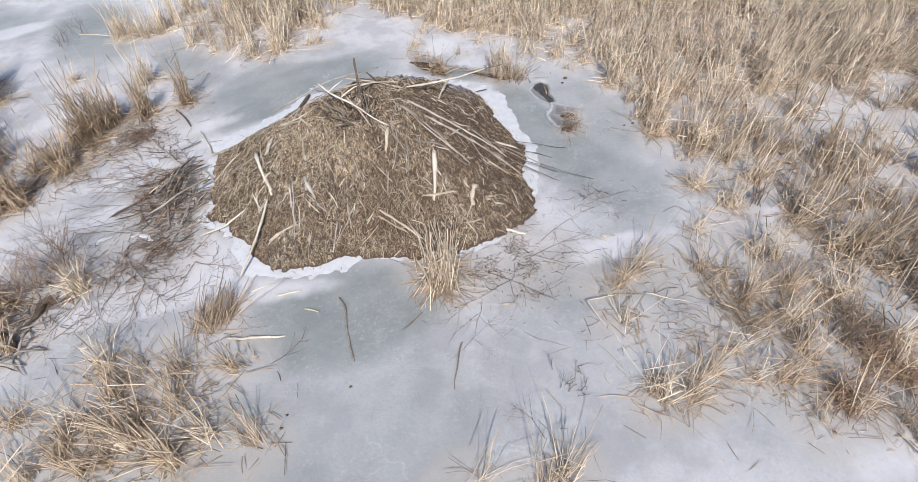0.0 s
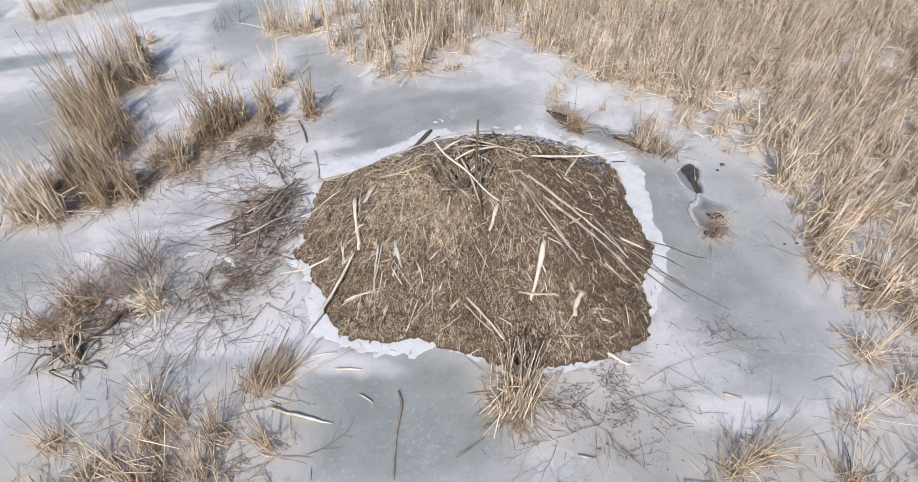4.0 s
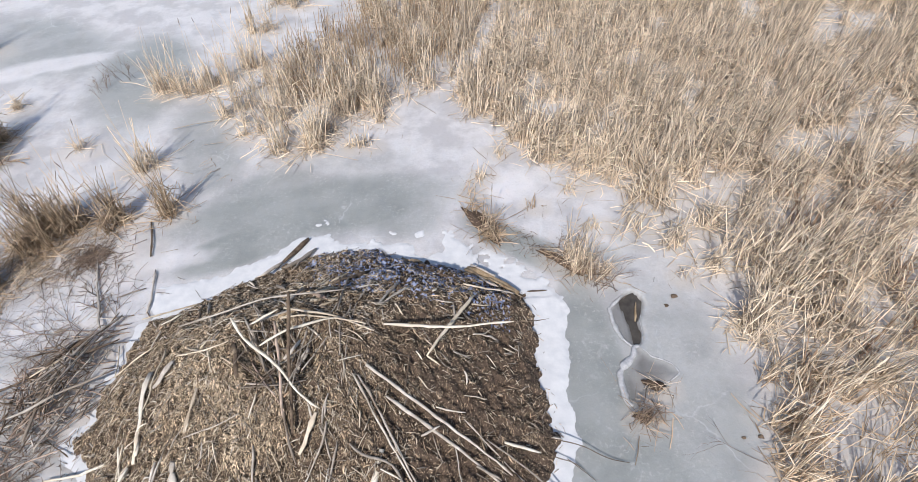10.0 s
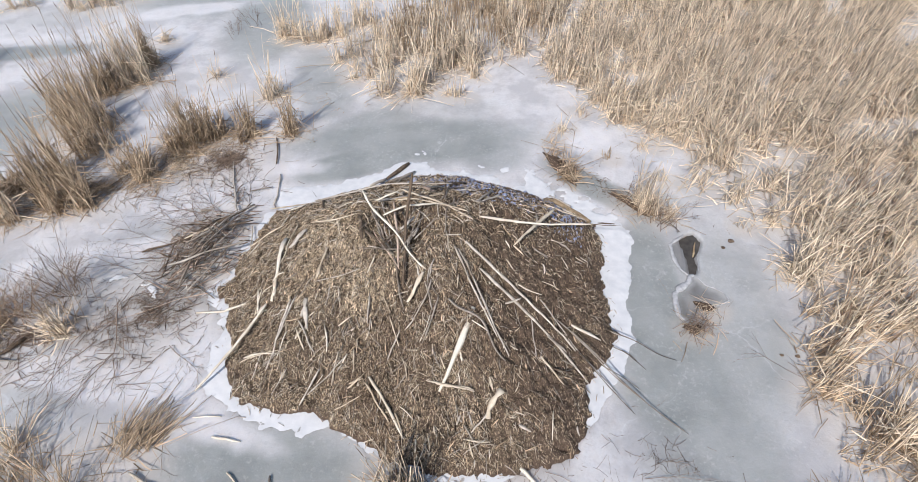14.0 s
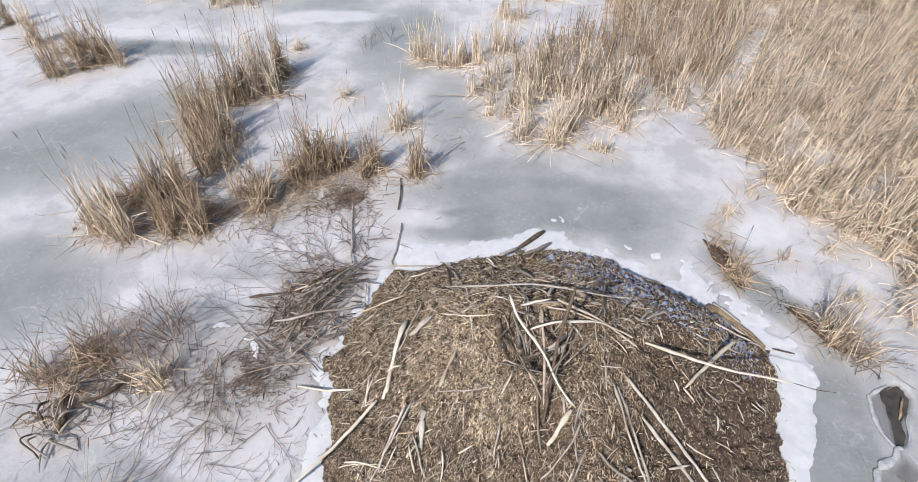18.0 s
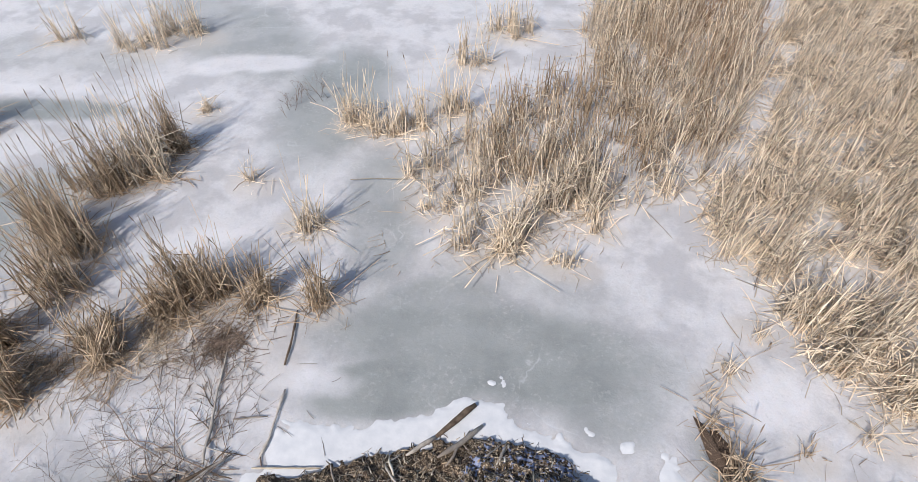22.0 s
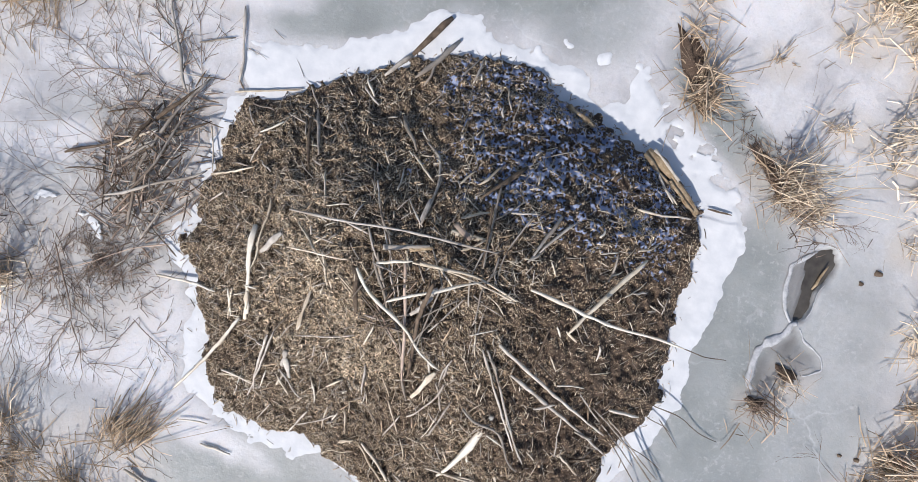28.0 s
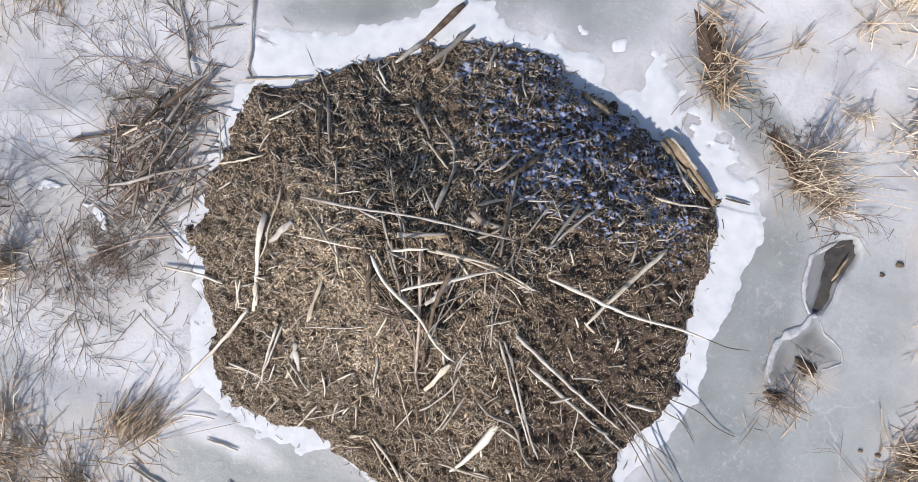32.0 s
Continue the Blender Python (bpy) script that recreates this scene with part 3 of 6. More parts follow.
sx, sy = np.meshgrid(np.arange(-4.4, 5.4, 0.03), np.arange(-4.7, 4.0, 0.03), indexing="xy")
d = inside(sx, sy, LODGE)
share = inside(sx, sy, BANK) + 0.05 * wavy(sx, sy, 2.2, 3, 19) + 0.09 * wavy(sx, sy, 4.5, 3, 4) + 0.05 * wavy(sx, sy, 12, 2, 12)
lace = 0.46 * wavy(sx, sy, 3.4, 4, 27) - 0.08 - 0.35 * np.clip(-inside(sx, sy, BANK), 0, 1)          # ragged snow off the bank's northern edge
share = np.where((sx > -0.7) & (sx < 2.6) & (sy > 2.5) & (lace > share), lace, share)
for cx, cy, r in ((4.72, -1.62, 0.12), (4.92, -1.3, 0.10), (4.62, 0.0, 0.05), (-0.72, 3.5, 0.12)):
    share = np.maximum(share, r - np.hypot(sx - cx, (sy - cy) * 1.6) + 0.16 * wavy(sx, sy, 5, 3, 17))
spots = 0.22 - np.hypot(sx - 1.63, sy - 2.96)          # a melted eye in the bank
share = np.minimum(share, -spots * 0.5 + 0.07 * wavy(sx, sy, 5.0, 2, 6))
soft_side = np.clip(step(sy - 0.35 * sx, -1.0, -2.2) + step(sx, -2.4, -3.1) * step(sy, 1.5, 0.8), 0, 1)
holes = wavy(sx, sy, 2.4, 3, 21)
pocket = np.exp(-((sx - 3.35) / 0.75) ** 2 - ((sy - 2.55) / 0.45) ** 2)          # thawed pockets at the north-east corner
share = share - 0.7 * pocket * step(wavy(sx, sy, 4.2, 3, 71), 0.02, 0.2) * (d < -0.12)
share = np.where(d < -0.2, share - 0.4 * step(holes, 0.52, 0.66), share)
foot = 0.30 + 0.22 * step(sx, 0.0, -0.9) * step(sy, -2.3, -2.8) - 0.22 * step(sx, 0.2, 1.2) * step(sy, -2.5, -3.0) + d + 0.16 * wavy(sx, sy, 1.5, 3, 23) + 0.10 * wavy(sx, sy, 6, 2, 24)
share = share * (1 - soft_side) + np.minimum(share, foot) * soft_side
sz = -0.004 - 0.03 * step(-share, 0.0, 0.08) + 0.02 * step(share, 0, 0.16 + 0.3 * soft_side) + 0.012 * wavy(sx, sy, 2.0, 3, 2) * step(share, 0.02, 0.2)
keep = (share > -0.08) & (d < 0.25)
q = keep[:-1, :-1] & keep[1:, :-1] & keep[:-1, 1:] & keep[1:, 1:]
i = np.arange(sx.size).reshape(sx.shape)[:-1, :-1][q]
tagged(new("snow_bank", mesh_np("snow_bank", np.stack([sx, sy, sz], -1), [np.stack([i, i + 1, i + 1 + sx.shape[1], i + sx.shape[1]], -1)], SNOW, True)),
       "white snow banked round the foot of the lodge", "snow", kind="structure")

# ---- the lodge ----
lodge = thing("beaver_lodge", "domed beaver lodge of dark mud, wood chips and gnawed sticks", "beaver lodge")


def pits(x, y):
    """Small hollows of the mound: shallow on the chip-covered west, deeper to the north-east."""
    return (0.016 + 0.018 * step(x + 0.6 * y, 0.2, 1.6)) * wavy(x, y, 26, 2, 55)


mx, my = np.meshgrid(np.arange(-3.9, 4.4, 0.026), np.arange(-4.4, 3.1, 0.026), indexing="xy")
share = lodge_share(mx, my)
mz = lodge_height(mx, my) + pits(mx, my) * step(share, 0, 0.05) - 0.03 * (share <= 0)
keep = share > -0.02
q = keep[:-1, :-1] & keep[1:, :-1] & keep[:-1, 1:] & keep[1:, 1:]
i = np.arange(mx.size).reshape(mx.shape)[:-1, :-1][q]
part("mound", mesh_np("mound", np.stack([mx, my, mz], -1), [np.stack([i, i + 1, i + 1 + mx.shape[1], i + mx.shape[1]], -1)], MUD, True), lodge, "dark packed mud")


def scatter_lodge(n, lo=0.0):
    x, y = rng.uniform(-3.6, 4.0, n * 3), rng.uniform(-4.1, 2.9, n * 3)
    ok = lodge_share(x, y) > lo + 0.01
    return x[ok][:n], y[ok][:n]


def lodge_bits(n, length, radius, lift, sides, tilt=0.25, downhill=0.5, spots=()):
    """Chips or twigs lying on the mound; spots (x, y, half axes) keeps them to ellipses."""
    x, y = scatter_lodge(n)
    bare = step(x + 0.25 * y + 0.5 * wavy(x, y, 1.0, 3, 51), 0.9, 1.9)          # the east side is muddier
    near = np.zeros(len(x), bool)
    for cx, cy, ax, ay in spots:
        near |= np.hypot((x - cx) / ax, (y - cy) / ay) + 0.45 * wavy(x, y, 2.5, 3, 52) < rng.uniform(0.6, 1.1, len(x))
    k = near if spots else rng.random(len(x)) > 0.62 * bare + 0.75 * step(wavy(x, y, 5.0, 3, 53), 0.08, 0.22)
    x, y = x[k], y[k]
    n = len(x)
    ang = rng.uniform(0, 2 * np.pi, n)
    out = np.arctan2(y - APEX[1], x - APEX[0])
    pick = rng.random(n) < downhill
    ang = np.where(pick, out + rng.normal(0, 0.5, n), ang)
    ln = rng.uniform(*length, n) * rng.uniform(0.5, 1, n)
    dx, dy = np.cos(ang) * ln / 2, np.sin(ang) * ln / 2
    ends = []
    for u in (-1.0, 0.0, 1.0):
        px, py = x + dx * u, y + dy * u
        ends.append(np.stack([px, py, lodge_height(px, py) + lift + u * rng.normal(0, tilt, n) * ln * 0.5], -1))
    P = np.stack(ends, 1)
    P[:, 1] = (P[:, 0] + P[:, 2]) / 2 + rng.normal(0, 0.04, (n, 3)) * ln[:, None]
    P[:, 1, 2] = np.maximum(P[:, 1, 2], lodge_height(P[:, 1, 0], P[:, 1, 1]) + lift * 0.5)
    r = rng.uniform(*radius, n)
    R = np.stack([r, r * rng.uniform(0.8, 1.1, n), r * rng.uniform(0.4, 0.9, n)], 1)
    return tubes(P, R, sides)


def lodge_flakes(n, length, width, lift, tilt, keep):
    """Small flat flakes strewn on the mound; keep(x, y) gives each one's chance."""
    x, y = scatter_lodge(n)
    k = rng.random(len(x)) < keep(x, y)
    x, y = x[k], y[k]
    n = len(x)
    a, ln = rng.uniform(0, 2 * np.pi, n), rng.uniform(*length, n) * rng.uniform(0.6, 1, n)
    P = []
    for u in (-0.5, 0.5):
        px, py = x + u * ln * np.cos(a), y + u * ln * np.sin(a)
        P.append(np.stack([px, py, lodge_height(px, py) + lift * rng.uniform(0.4, 1.6, n)], -1))
    P = np.stack(P, 1)
    P[:, 1, 2] += rng.normal(0, tilt, n) * ln
    P[:, :, 2] += pits(P[:, :, 0], P[:, :, 1])
    w = rng.uniform(*width, n)[:, None] * np.array([1, 0.7])
    return ribbons(P, w, unit(np.stack([-np.sin(a), np.cos(a), rng.normal(0, 0.5, n)], -1)))


def bare_east(x, y):
    """0 on the chip-covered west, 1 on the muddy east and north-east slopes."""
    return step(x + 0.25 * y + 0.5 * wavy(x, y, 1.0, 3, 51), 0.9, 1.9)


part("crumb_cover", mesh_np("crumb_cover", *lodge_flakes(170000, (0.008, 0.035), (0.003, 0.009), 0.010, 0.35, lambda x, y: 1 - 0.6 * bare_east(x, y)), CRUMB), lodge, "fine crumbled brown bark and mulch", "stuff")
part("chip_cover", mesh_np("chip_cover", *joined([lodge_bits(22000, (0.02, 0.07), (0.002, 0.006), 0.014, 3, 0.5, 0.15), lodge_bits(7000, (0.05, 0.16), (0.002, 0.005), 0.020, 3, 0.35, 0.3), lodge_bits(400, (0.05, 0.12), (0.010, 0.02), 0.006, 6, 0.3, 0.2), lodge_bits(1300, (0.08, 0.30), (0.004, 0.010), 0.026, 5, 0.25, 0.4)]), CHIP),
     lodge, "shredded brown wood chips", "stuff")
TAN = ((-1.65, -0.4, 0.35, 0.5), (-1.05, -0.7, 0.45, 0.45), (-0.5, -1.15, 0.6, 0.6), (-0.3, -1.75, 0.55, 0.45), (-1.2, -1.5, 0.5, 0.6), (1.0, 2.3, 0.6, 0.2), (2.5, 1.1, 0.35, 0.2))


def tan_share(x, y):
    """Where the light shredded grass lies on the mound."""
    near = np.full(np.shape(x), 9.0)
    for cx, cy, ax, ay in TAN:
        near = np.minimum(near, np.hypot((x - cx) / ax, (y - cy) / ay))
    return 0.95 * step(near + 0.55 * wavy(x, y, 2.2, 3, 52), 1.25, 0.7) * step(wavy(x, y, 7.0, 2, 57), 0.35, 0.1)


part("grass_mat", mesh_np("grass_mat", *joined([lodge_bits(24000, (0.02, 0.09), (0.0016, 0.0035), 0.018, 3, 0.3, 0.2, TAN), lodge_flakes(130000, (0.015, 0.06), (0.003, 0.008), 0.016, 0.2, tan_share)]), MAT), lodge, "light tan shredded grass", "stuff")
part("debris", mesh_np("debris", *lodge_bits(2200, (0.08, 0.42), (0.003, 0.007), 0.028, 4, 0.15, 0.4), GREY), lodge, "short weathered twigs", "stuff")
part("sliver_cover", mesh_np("sliver_cover", *joined([lodge_bits(6500, (0.02, 0.08), (0.002, 0.006), 0.022, 3, 0.25, 0.3), lodge_bits(1100, (0.10, 0.32), (0.003, 0.006), 0.032, 4, 0.12, 0.5), lodge_bits(2000, (0.03, 0.10), (0.004, 0.009), 0.026, 4, 0.3, 0.3), lodge_bits(4500, (0.04, 0.12), (0.003, 0.006), 0.030, 3, 0.2, 0.3)]), PALE), lodge, "pale gnawed slivers", "stuff")
V, F = lodge_bits(260, (0.08, 0.28), (0.006, 0.015), 0.04, 5, 0.12, 0.6)
for k, v in enumerate(V.reshape(-1, 15, 3)):
    part("sliver", mesh_np("sliver", v, [F[0][:10], F[1][:1], np.arange(10, 15)[None]], (PALE, LIGHT, PALE, WHITE)[k % 4]), lodge)
# snow left lying on the shaded north-east slope; its blue shade is in the colour
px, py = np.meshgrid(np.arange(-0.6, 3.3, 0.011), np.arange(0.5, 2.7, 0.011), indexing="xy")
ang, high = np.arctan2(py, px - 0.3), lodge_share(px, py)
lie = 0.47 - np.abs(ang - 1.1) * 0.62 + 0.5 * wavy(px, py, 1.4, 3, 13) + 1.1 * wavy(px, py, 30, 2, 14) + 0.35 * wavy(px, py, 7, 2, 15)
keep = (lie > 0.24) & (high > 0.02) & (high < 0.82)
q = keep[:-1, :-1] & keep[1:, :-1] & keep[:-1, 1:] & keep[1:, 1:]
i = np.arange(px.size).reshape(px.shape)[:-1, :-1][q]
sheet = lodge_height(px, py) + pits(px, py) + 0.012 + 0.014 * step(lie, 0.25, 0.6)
part("snow_patch", mesh_np("snow_patch", np.stack([px, py, sheet], -1), [np.stack([i, i + 1, i + 1 + px.shape[1], i + px.shape[1]], -1)], SHADE_SNOW, True), lodge, "thin snow left in the shade")


fresh = None


def rod(P, r, mat, name="stick", parent=None, flat=1.0, sides=7, taper=0.75, knots=0.16, label=""):
    """One stick through the points P (k, 3), gnawed off at both ends."""
    P = np.array(P, float)
    if parent is None or parent is fresh:                  # on the mound: never sunk into it
        P[:, 2] = np.maximum(P[:, 2], lodge_height(P[:, 0], P[:, 1]) + 0.7 * r * flat + 0.015)
    seg = np.r_[0, np.cumsum(np.linalg.norm(np.diff(P, axis=0), axis=1))]
    n = int(np.clip(seg[-1] / max(5 * r, 0.05), 5, 16))
    u = np.linspace(0, seg[-1], n)
    Q = np.stack([np.interp(u, seg, P[:, k]) for k in range(3)], -1)
    Q[1:-1] = (Q[:-2] + 2 * Q[1:-1] + Q[2:]) / 4
    w = np.linspace(0, 1, n)[1:-1, None]
    Q[1:-1] += np.sin(w * np.pi * rng.integers(1, 4)) * rng.normal(0, 0.014, 3) * min(seg[-1], 1.5) * (1, 1, 0.3) + rng.normal(0, r * 0.15, (n - 2, 3))
    R = r * np.linspace(1, taper, n) * (1 + knots * rng.normal(0, 1, n).clip(-1.2, 2))
    R[0] *= 0.6 if flat == 1.0 else 0.9
    R[-1] *= 0.5 if flat == 1.0 else 0.75
    V, F = tubes(Q[None], R[None], sides)
    if flat != 1.0:
        V = V.reshape(n, sides, 3)
        V[..., 2] = Q[:, None, 2] + (V[..., 2] - Q[:, None, 2]) * flat
        V = V.reshape(-1, 3)
    return part(name, mesh_np(name, V, F, mat, True), parent or lodge, label)


def laid(pts, r, stiff=1.0):
    """Points in the plan lifted on to the mound, as a stiff stick would lie."""
    p = np.asarray(pts, float)
    z = lodge_height(p[:, 0], p[:, 1]) + r * 0.8 + 0.045
    u = np.linspace(0, 1, 13)
    seg = np.r_[0, np.cumsum(np.linalg.norm(np.diff(p, axis=0), axis=1))]
    q = np.stack([np.interp(u * seg[-1], seg, p[:, k]) for k in range(2)] + [np.interp(u * seg[-1], seg, z)], -1)
    over = lodge_height(q[:, 0], q[:, 1]) + r * 0.35 + 0.025 - q[:, 2]
    q[:, 2] += np.maximum(over, 0) + 0.3 * max(over.max(), 0)
    return q


def stick(pts, r, mat):
    return rod(laid(pts, r * 1.15), r * 1.15, mat)


def pole(pts, r, mat):
    return rod(laid(pts, r), r, mat, "pole", taper=0.6)


def twig(pts, r, mat):
    return rod(laid(pts, r), max(r, 0.006), mat, "twig", sides=5)


def slab(pts, r, mat):
    return rod(laid(pts, r), r, mat, "slab", flat=0.35, sides=8, taper=0.85, knots=0.32)


def hummock(x, y, a, b, turn, h):
    """A low dark hump of roots and mud that the stalks stand on."""
    n, m = 22, 6
    t = np.linspace(0, 2 * np.pi, n, endpoint=False)
    edge = 1 + 0.22 * np.sin(3 * t + x) + 0.15 * rng.normal(0, 1, n)
    V = []
    for k in range(m):
        f = 1 - k / m
        z = h * (1 - f ** 2.2) * (1 + 0.25 * rng.normal(0, 1, n)) - (0.02 if k == 0 else 0)
        u, v = a * f * edge * np.cos(t), b * f * edge * np.sin(t)
        c, s = math.cos(radians(turn)), math.sin(radians(turn))
        V.append(np.stack([x + u * c - v * s, y + u * s + v * c, z], -1))
    V = np.concatenate(V)
    i = np.arange(n * m).reshape(m, n)
    F = np.stack([i[:-1], np.roll(i[:-1], -1, 1), np.roll(i[1:], -1, 1), i[1:]], -1).reshape(-1, 4)
    tagged(new("mud_hummock", mesh_np("mud_hummock", V, [F, i[-1][None]], MUD, True)), "low dark hump of mud and cattail roots", "hummock", "mud hummocks in the ice")


# ---- cattails ----
def aimed(az, lean):
    return np.stack([np.cos(az) * np.sin(lean), np.sin(az) * np.sin(lean), np.cos(lean)], -1)


def kinked(xy, length, az, lean, snap, down, turn):
    """Straight stalks; snapped ones fold sharply, fallen ones lie on the ice."""
    n = len(xy)
    lean = np.where(down, rng.uniform(1.30, 1.54, n), lean)
    d1 = aimed(az, lean)
    d2 = aimed(az + rng.normal(0, 0.15, n), lean + 0.10)
    fold = aimed(az + turn, np.where(down, lean, rng.uniform(1.2, 2.7, n)))
    at = np.where(snap, rng.uniform(0.3, 0.75, n), 0.6)[:, None]
    d2 = np.where(snap[:, None], fold, d2)
    base = np.c_[xy, np.where(down, rng.uniform(0.01, 0.07, n), -0.02)]
    L = length[:, None]
    P = np.stack([base, base + d1 * L * at * 0.5, base + d1 * L * at, base + d1 * L * at + d2 * L * (1 - at)], 1)
    P[:, 1:, 2] = np.maximum(P[:, 1:, 2], 0.012)
    return P


def cattails(xy, height=1.3, fallen=0.12, lean=0.16, leaves=0.8, width=0.010, toward=None, snapped=0.3, litter=0.5, heads=0.0, spread=1.0, stem=0.009, cross=0.25, wander=0.0):
    """Stalks, seed heads, and blades with fallen litter, that stand at xy: three pairs of vertices and faces."""
    n = len(xy)
    h = height * np.where(rng.random(n) < 0.08, rng.uniform(1.05, 1.35, n), 0.22 + 0.78 * rng.beta(1.5, 1.5, n))
    az = rng.uniform(0, 2 * np.pi, n) if toward is None else toward + rng.normal(0, spread, n) + wander * wavy(xy[:, 0], xy[:, 1], 1.6, 2, 71)
    ln = np.abs(rng.normal(lean * 0.6, lean, n) if lean < 0.45 else rng.normal(lean, 0.32, n).clip(0, 1.45))
    thin = h > height * 1.02
    snap, down = (rng.random(n) < snapped) & ~thin, (rng.random(n) < fallen) & ~thin
    P = kinked(xy, h, az, ln, snap, down, rng.normal(0, 0.9, n))
    r = stem * np.where(thin, 0.6, rng.uniform(0.65, 1.3, n))[:, None] * np.array([1.15, 1, 0.95, 0.8])
    # broken pieces caught between the stalks
    m = int(n * cross)
    who = rng.integers(0, n, m)
    el, ca, cl = rng.uniform(0.25 if lean < 0.45 else 0.9, 1.55, m), az[who] + rng.normal(0, 1.3, m), rng.uniform(0.2, 0.65, m)
    d = aimed(ca, el) * cl[:, None]
    mid = np.c_[xy[who] + rng.normal(0, 0.05, (m, 2)), h[who] * rng.uniform(0.1, 0.7, m)]
    mid[:, 2] = np.maximum(mid[:, 2], np.abs(d[:, 2]) / 2 + 0.01)
    X = mid[:, None] + d[:, None] * np.array([-0.5, -0.17, 0.17, 0.5])[None, :, None]
    P, r = np.concatenate([P, X]), np.concatenate([r, stem * rng.uniform(0.6, 1.3, m)[:, None] * np.ones(4)])
    top = np.zeros((0, 4, 3))
    if heads:
        k = thin & (rng.random(n) < heads * 3)
        d = unit(P[:n][k, 3] - P[:n][k, 2])
        top = P[:n][k, 3][:, None] + d[:, None] * np.array([0, 0.05, 0.10, 0.17])[None, :, None]
    m = int(n * leaves)
    who = rng.integers(0, n, m)
    b = xy[who] + rng.normal(0, 0.03, (m, 2))
    lh = h[who] * rng.uniform(0.3, 0.9, m)
    la = az[who] + rng.normal(0, 1.0, m)
    ll = np.abs(rng.normal(lean, lean * 1.4, m))
    Q = kinked(b, lh, la, ll, rng.random(m) < snapped + 0.3, rng.random(m) < fallen, rng.normal(0, 0.9, m))
    q = int(n * litter)
    who = rng.integers(0, n, q)
    lb = xy[who] + rng.normal(0, 0.2, (q, 2))
    Y = kinked(lb, rng.uniform(0.12, 0.6, q), rng.uniform(0, 2 * np.pi, q), np.zeros(q), rng.random(q) < 0.2, np.ones(q, bool), rng.normal(0, 0.8, q))
    Q, la = np.concatenate([Q, Y]), np.concatenate([la, rng.uniform(0, 6.3, q)])
    w = rng.uniform(0.5, 1.3, m + q)[:, None] * width * np.array([0.9, 1, 1, 0.7])
    sd = la + np.pi / 2 + rng.normal(0, 0.6, m + q)
    blades = ribbons(Q, w, unit(np.stack([np.cos(sd), np.sin(sd), rng.normal(0, 0.5, m + q)], -1)))
    return (P, r), top, blades


def tufted(n_tufts, inside_of, stems, spread):
    """Stems gathered into tufts; inside_of keeps the middles."""
    c = inside_of(n_tufts)
    k = rng.poisson(stems, len(c)) + 2
    return np.repeat(c, k, 0) + rng.normal(0, spread, (k.sum(), 2)) * rng.uniform(0.5, 1.3, len(c)).repeat(k)[:, None]


def in_poly(poly, per_m2, gaps=0.0, seed=0, edge=0.1):
    def pick(_):
        p = np.asarray(poly)
        lo, hi = np.maximum(p.min(0), (-24, -13)), np.minimum(p.max(0), (22, 25))
        n = int(np.prod(hi - lo) * per_m2)
        xy = rng.uniform(lo, hi, (n, 2))
        d = inside(xy[:, 0], xy[:, 1], poly) + 0.30 * wavy(xy[:, 0], xy[:, 1], 1.0, 3, seed)
        gap = wavy(xy[:, 0], xy[:, 1], 0.55, 3, seed + 5)
        for bx, by, br in BARE:
            d = np.where(np.hypot(xy[:, 0] - bx, xy[:, 1] - by) + 0.3 * wavy(xy[:, 0], xy[:, 1], 1.5, 2, seed) < br, -1, d)
        return xy[(d > edge) & (rng.random(n) < 1 - gaps * step(gap, 0.05, 0.4))]
    return pick


def stand(label, xy, mat=None, kind="stuff", name="cattail_stand", group="", blade_mat=None, single=0, **how):
    """A stand; the first "single" stalks are pieces of their own, the rest is joined."""
    (P, r), top, bl = cattails(xy, **how)
    ob = thing(name, label, "cattails", group, kind)
    mat = mat or STRAW
    pick = np.argsort(np.hypot(P[:, 0, 0] - 1, P[:, 0, 1]) + rng.uniform(0, 2.0, len(P)))          # those nearest the lodge first
    one = {STRAW: STRAW_STALK, REED: REED_STALK}.get(mat, mat)
    for k in pick[:single]:
        part("stalk", mesh_np("stalk", *tubes(P[k:k + 1], r[k:k + 1], 4), one), ob)
    if len(pick) > single:
        rest = pick[single:]
        part("stalk_mass", mesh_np("stalk_mass", *tubes(P[rest], r[rest], 3, False), mat), ob, kind="stuff")
    for q in top:
        part("seed_head", mesh_np("seed_head", *tubes(q[None], np.array([[0.004, 0.010, 0.009, 0.003]]), 5), TWIG), ob)
    part("leaf_litter", mesh_np("leaf_litter", *bl, blade_mat or mat), ob, kind="stuff")
    return ob


def clump(x, y, a, b, turn, n, height=1.3, mat=None, label="tuft of dry straw-coloured cattails frozen into the ice", **how):
    """Stalks gathered in bundles inside an ellipse."""
    k = max(n // 11, 1)
    r, t = np.sqrt(rng.random(k)), rng.uniform(0, 2 * np.pi, k)
    who = rng.integers(0, k, n)
    u, v = a * r * np.cos(t), b * r * np.sin(t)
    u, v = u[who] + rng.normal(0, 0.06, n), v[who] + rng.normal(0, 0.06, n)
    c, s = math.cos(radians(turn)), math.sin(radians(turn))
    how = dict(dict(lean=0.16, snapped=0.34, fallen=0.08, leaves=0.9, litter=1.3, heads=0.03, stem=0.009, width=0.009, single=60), **how)
    return stand(label, np.stack([x + u * c - v * s, y + u * s + v * c], -1), mat, "", "cattail_clump", "cattail clumps on the ice", height=height, **how)


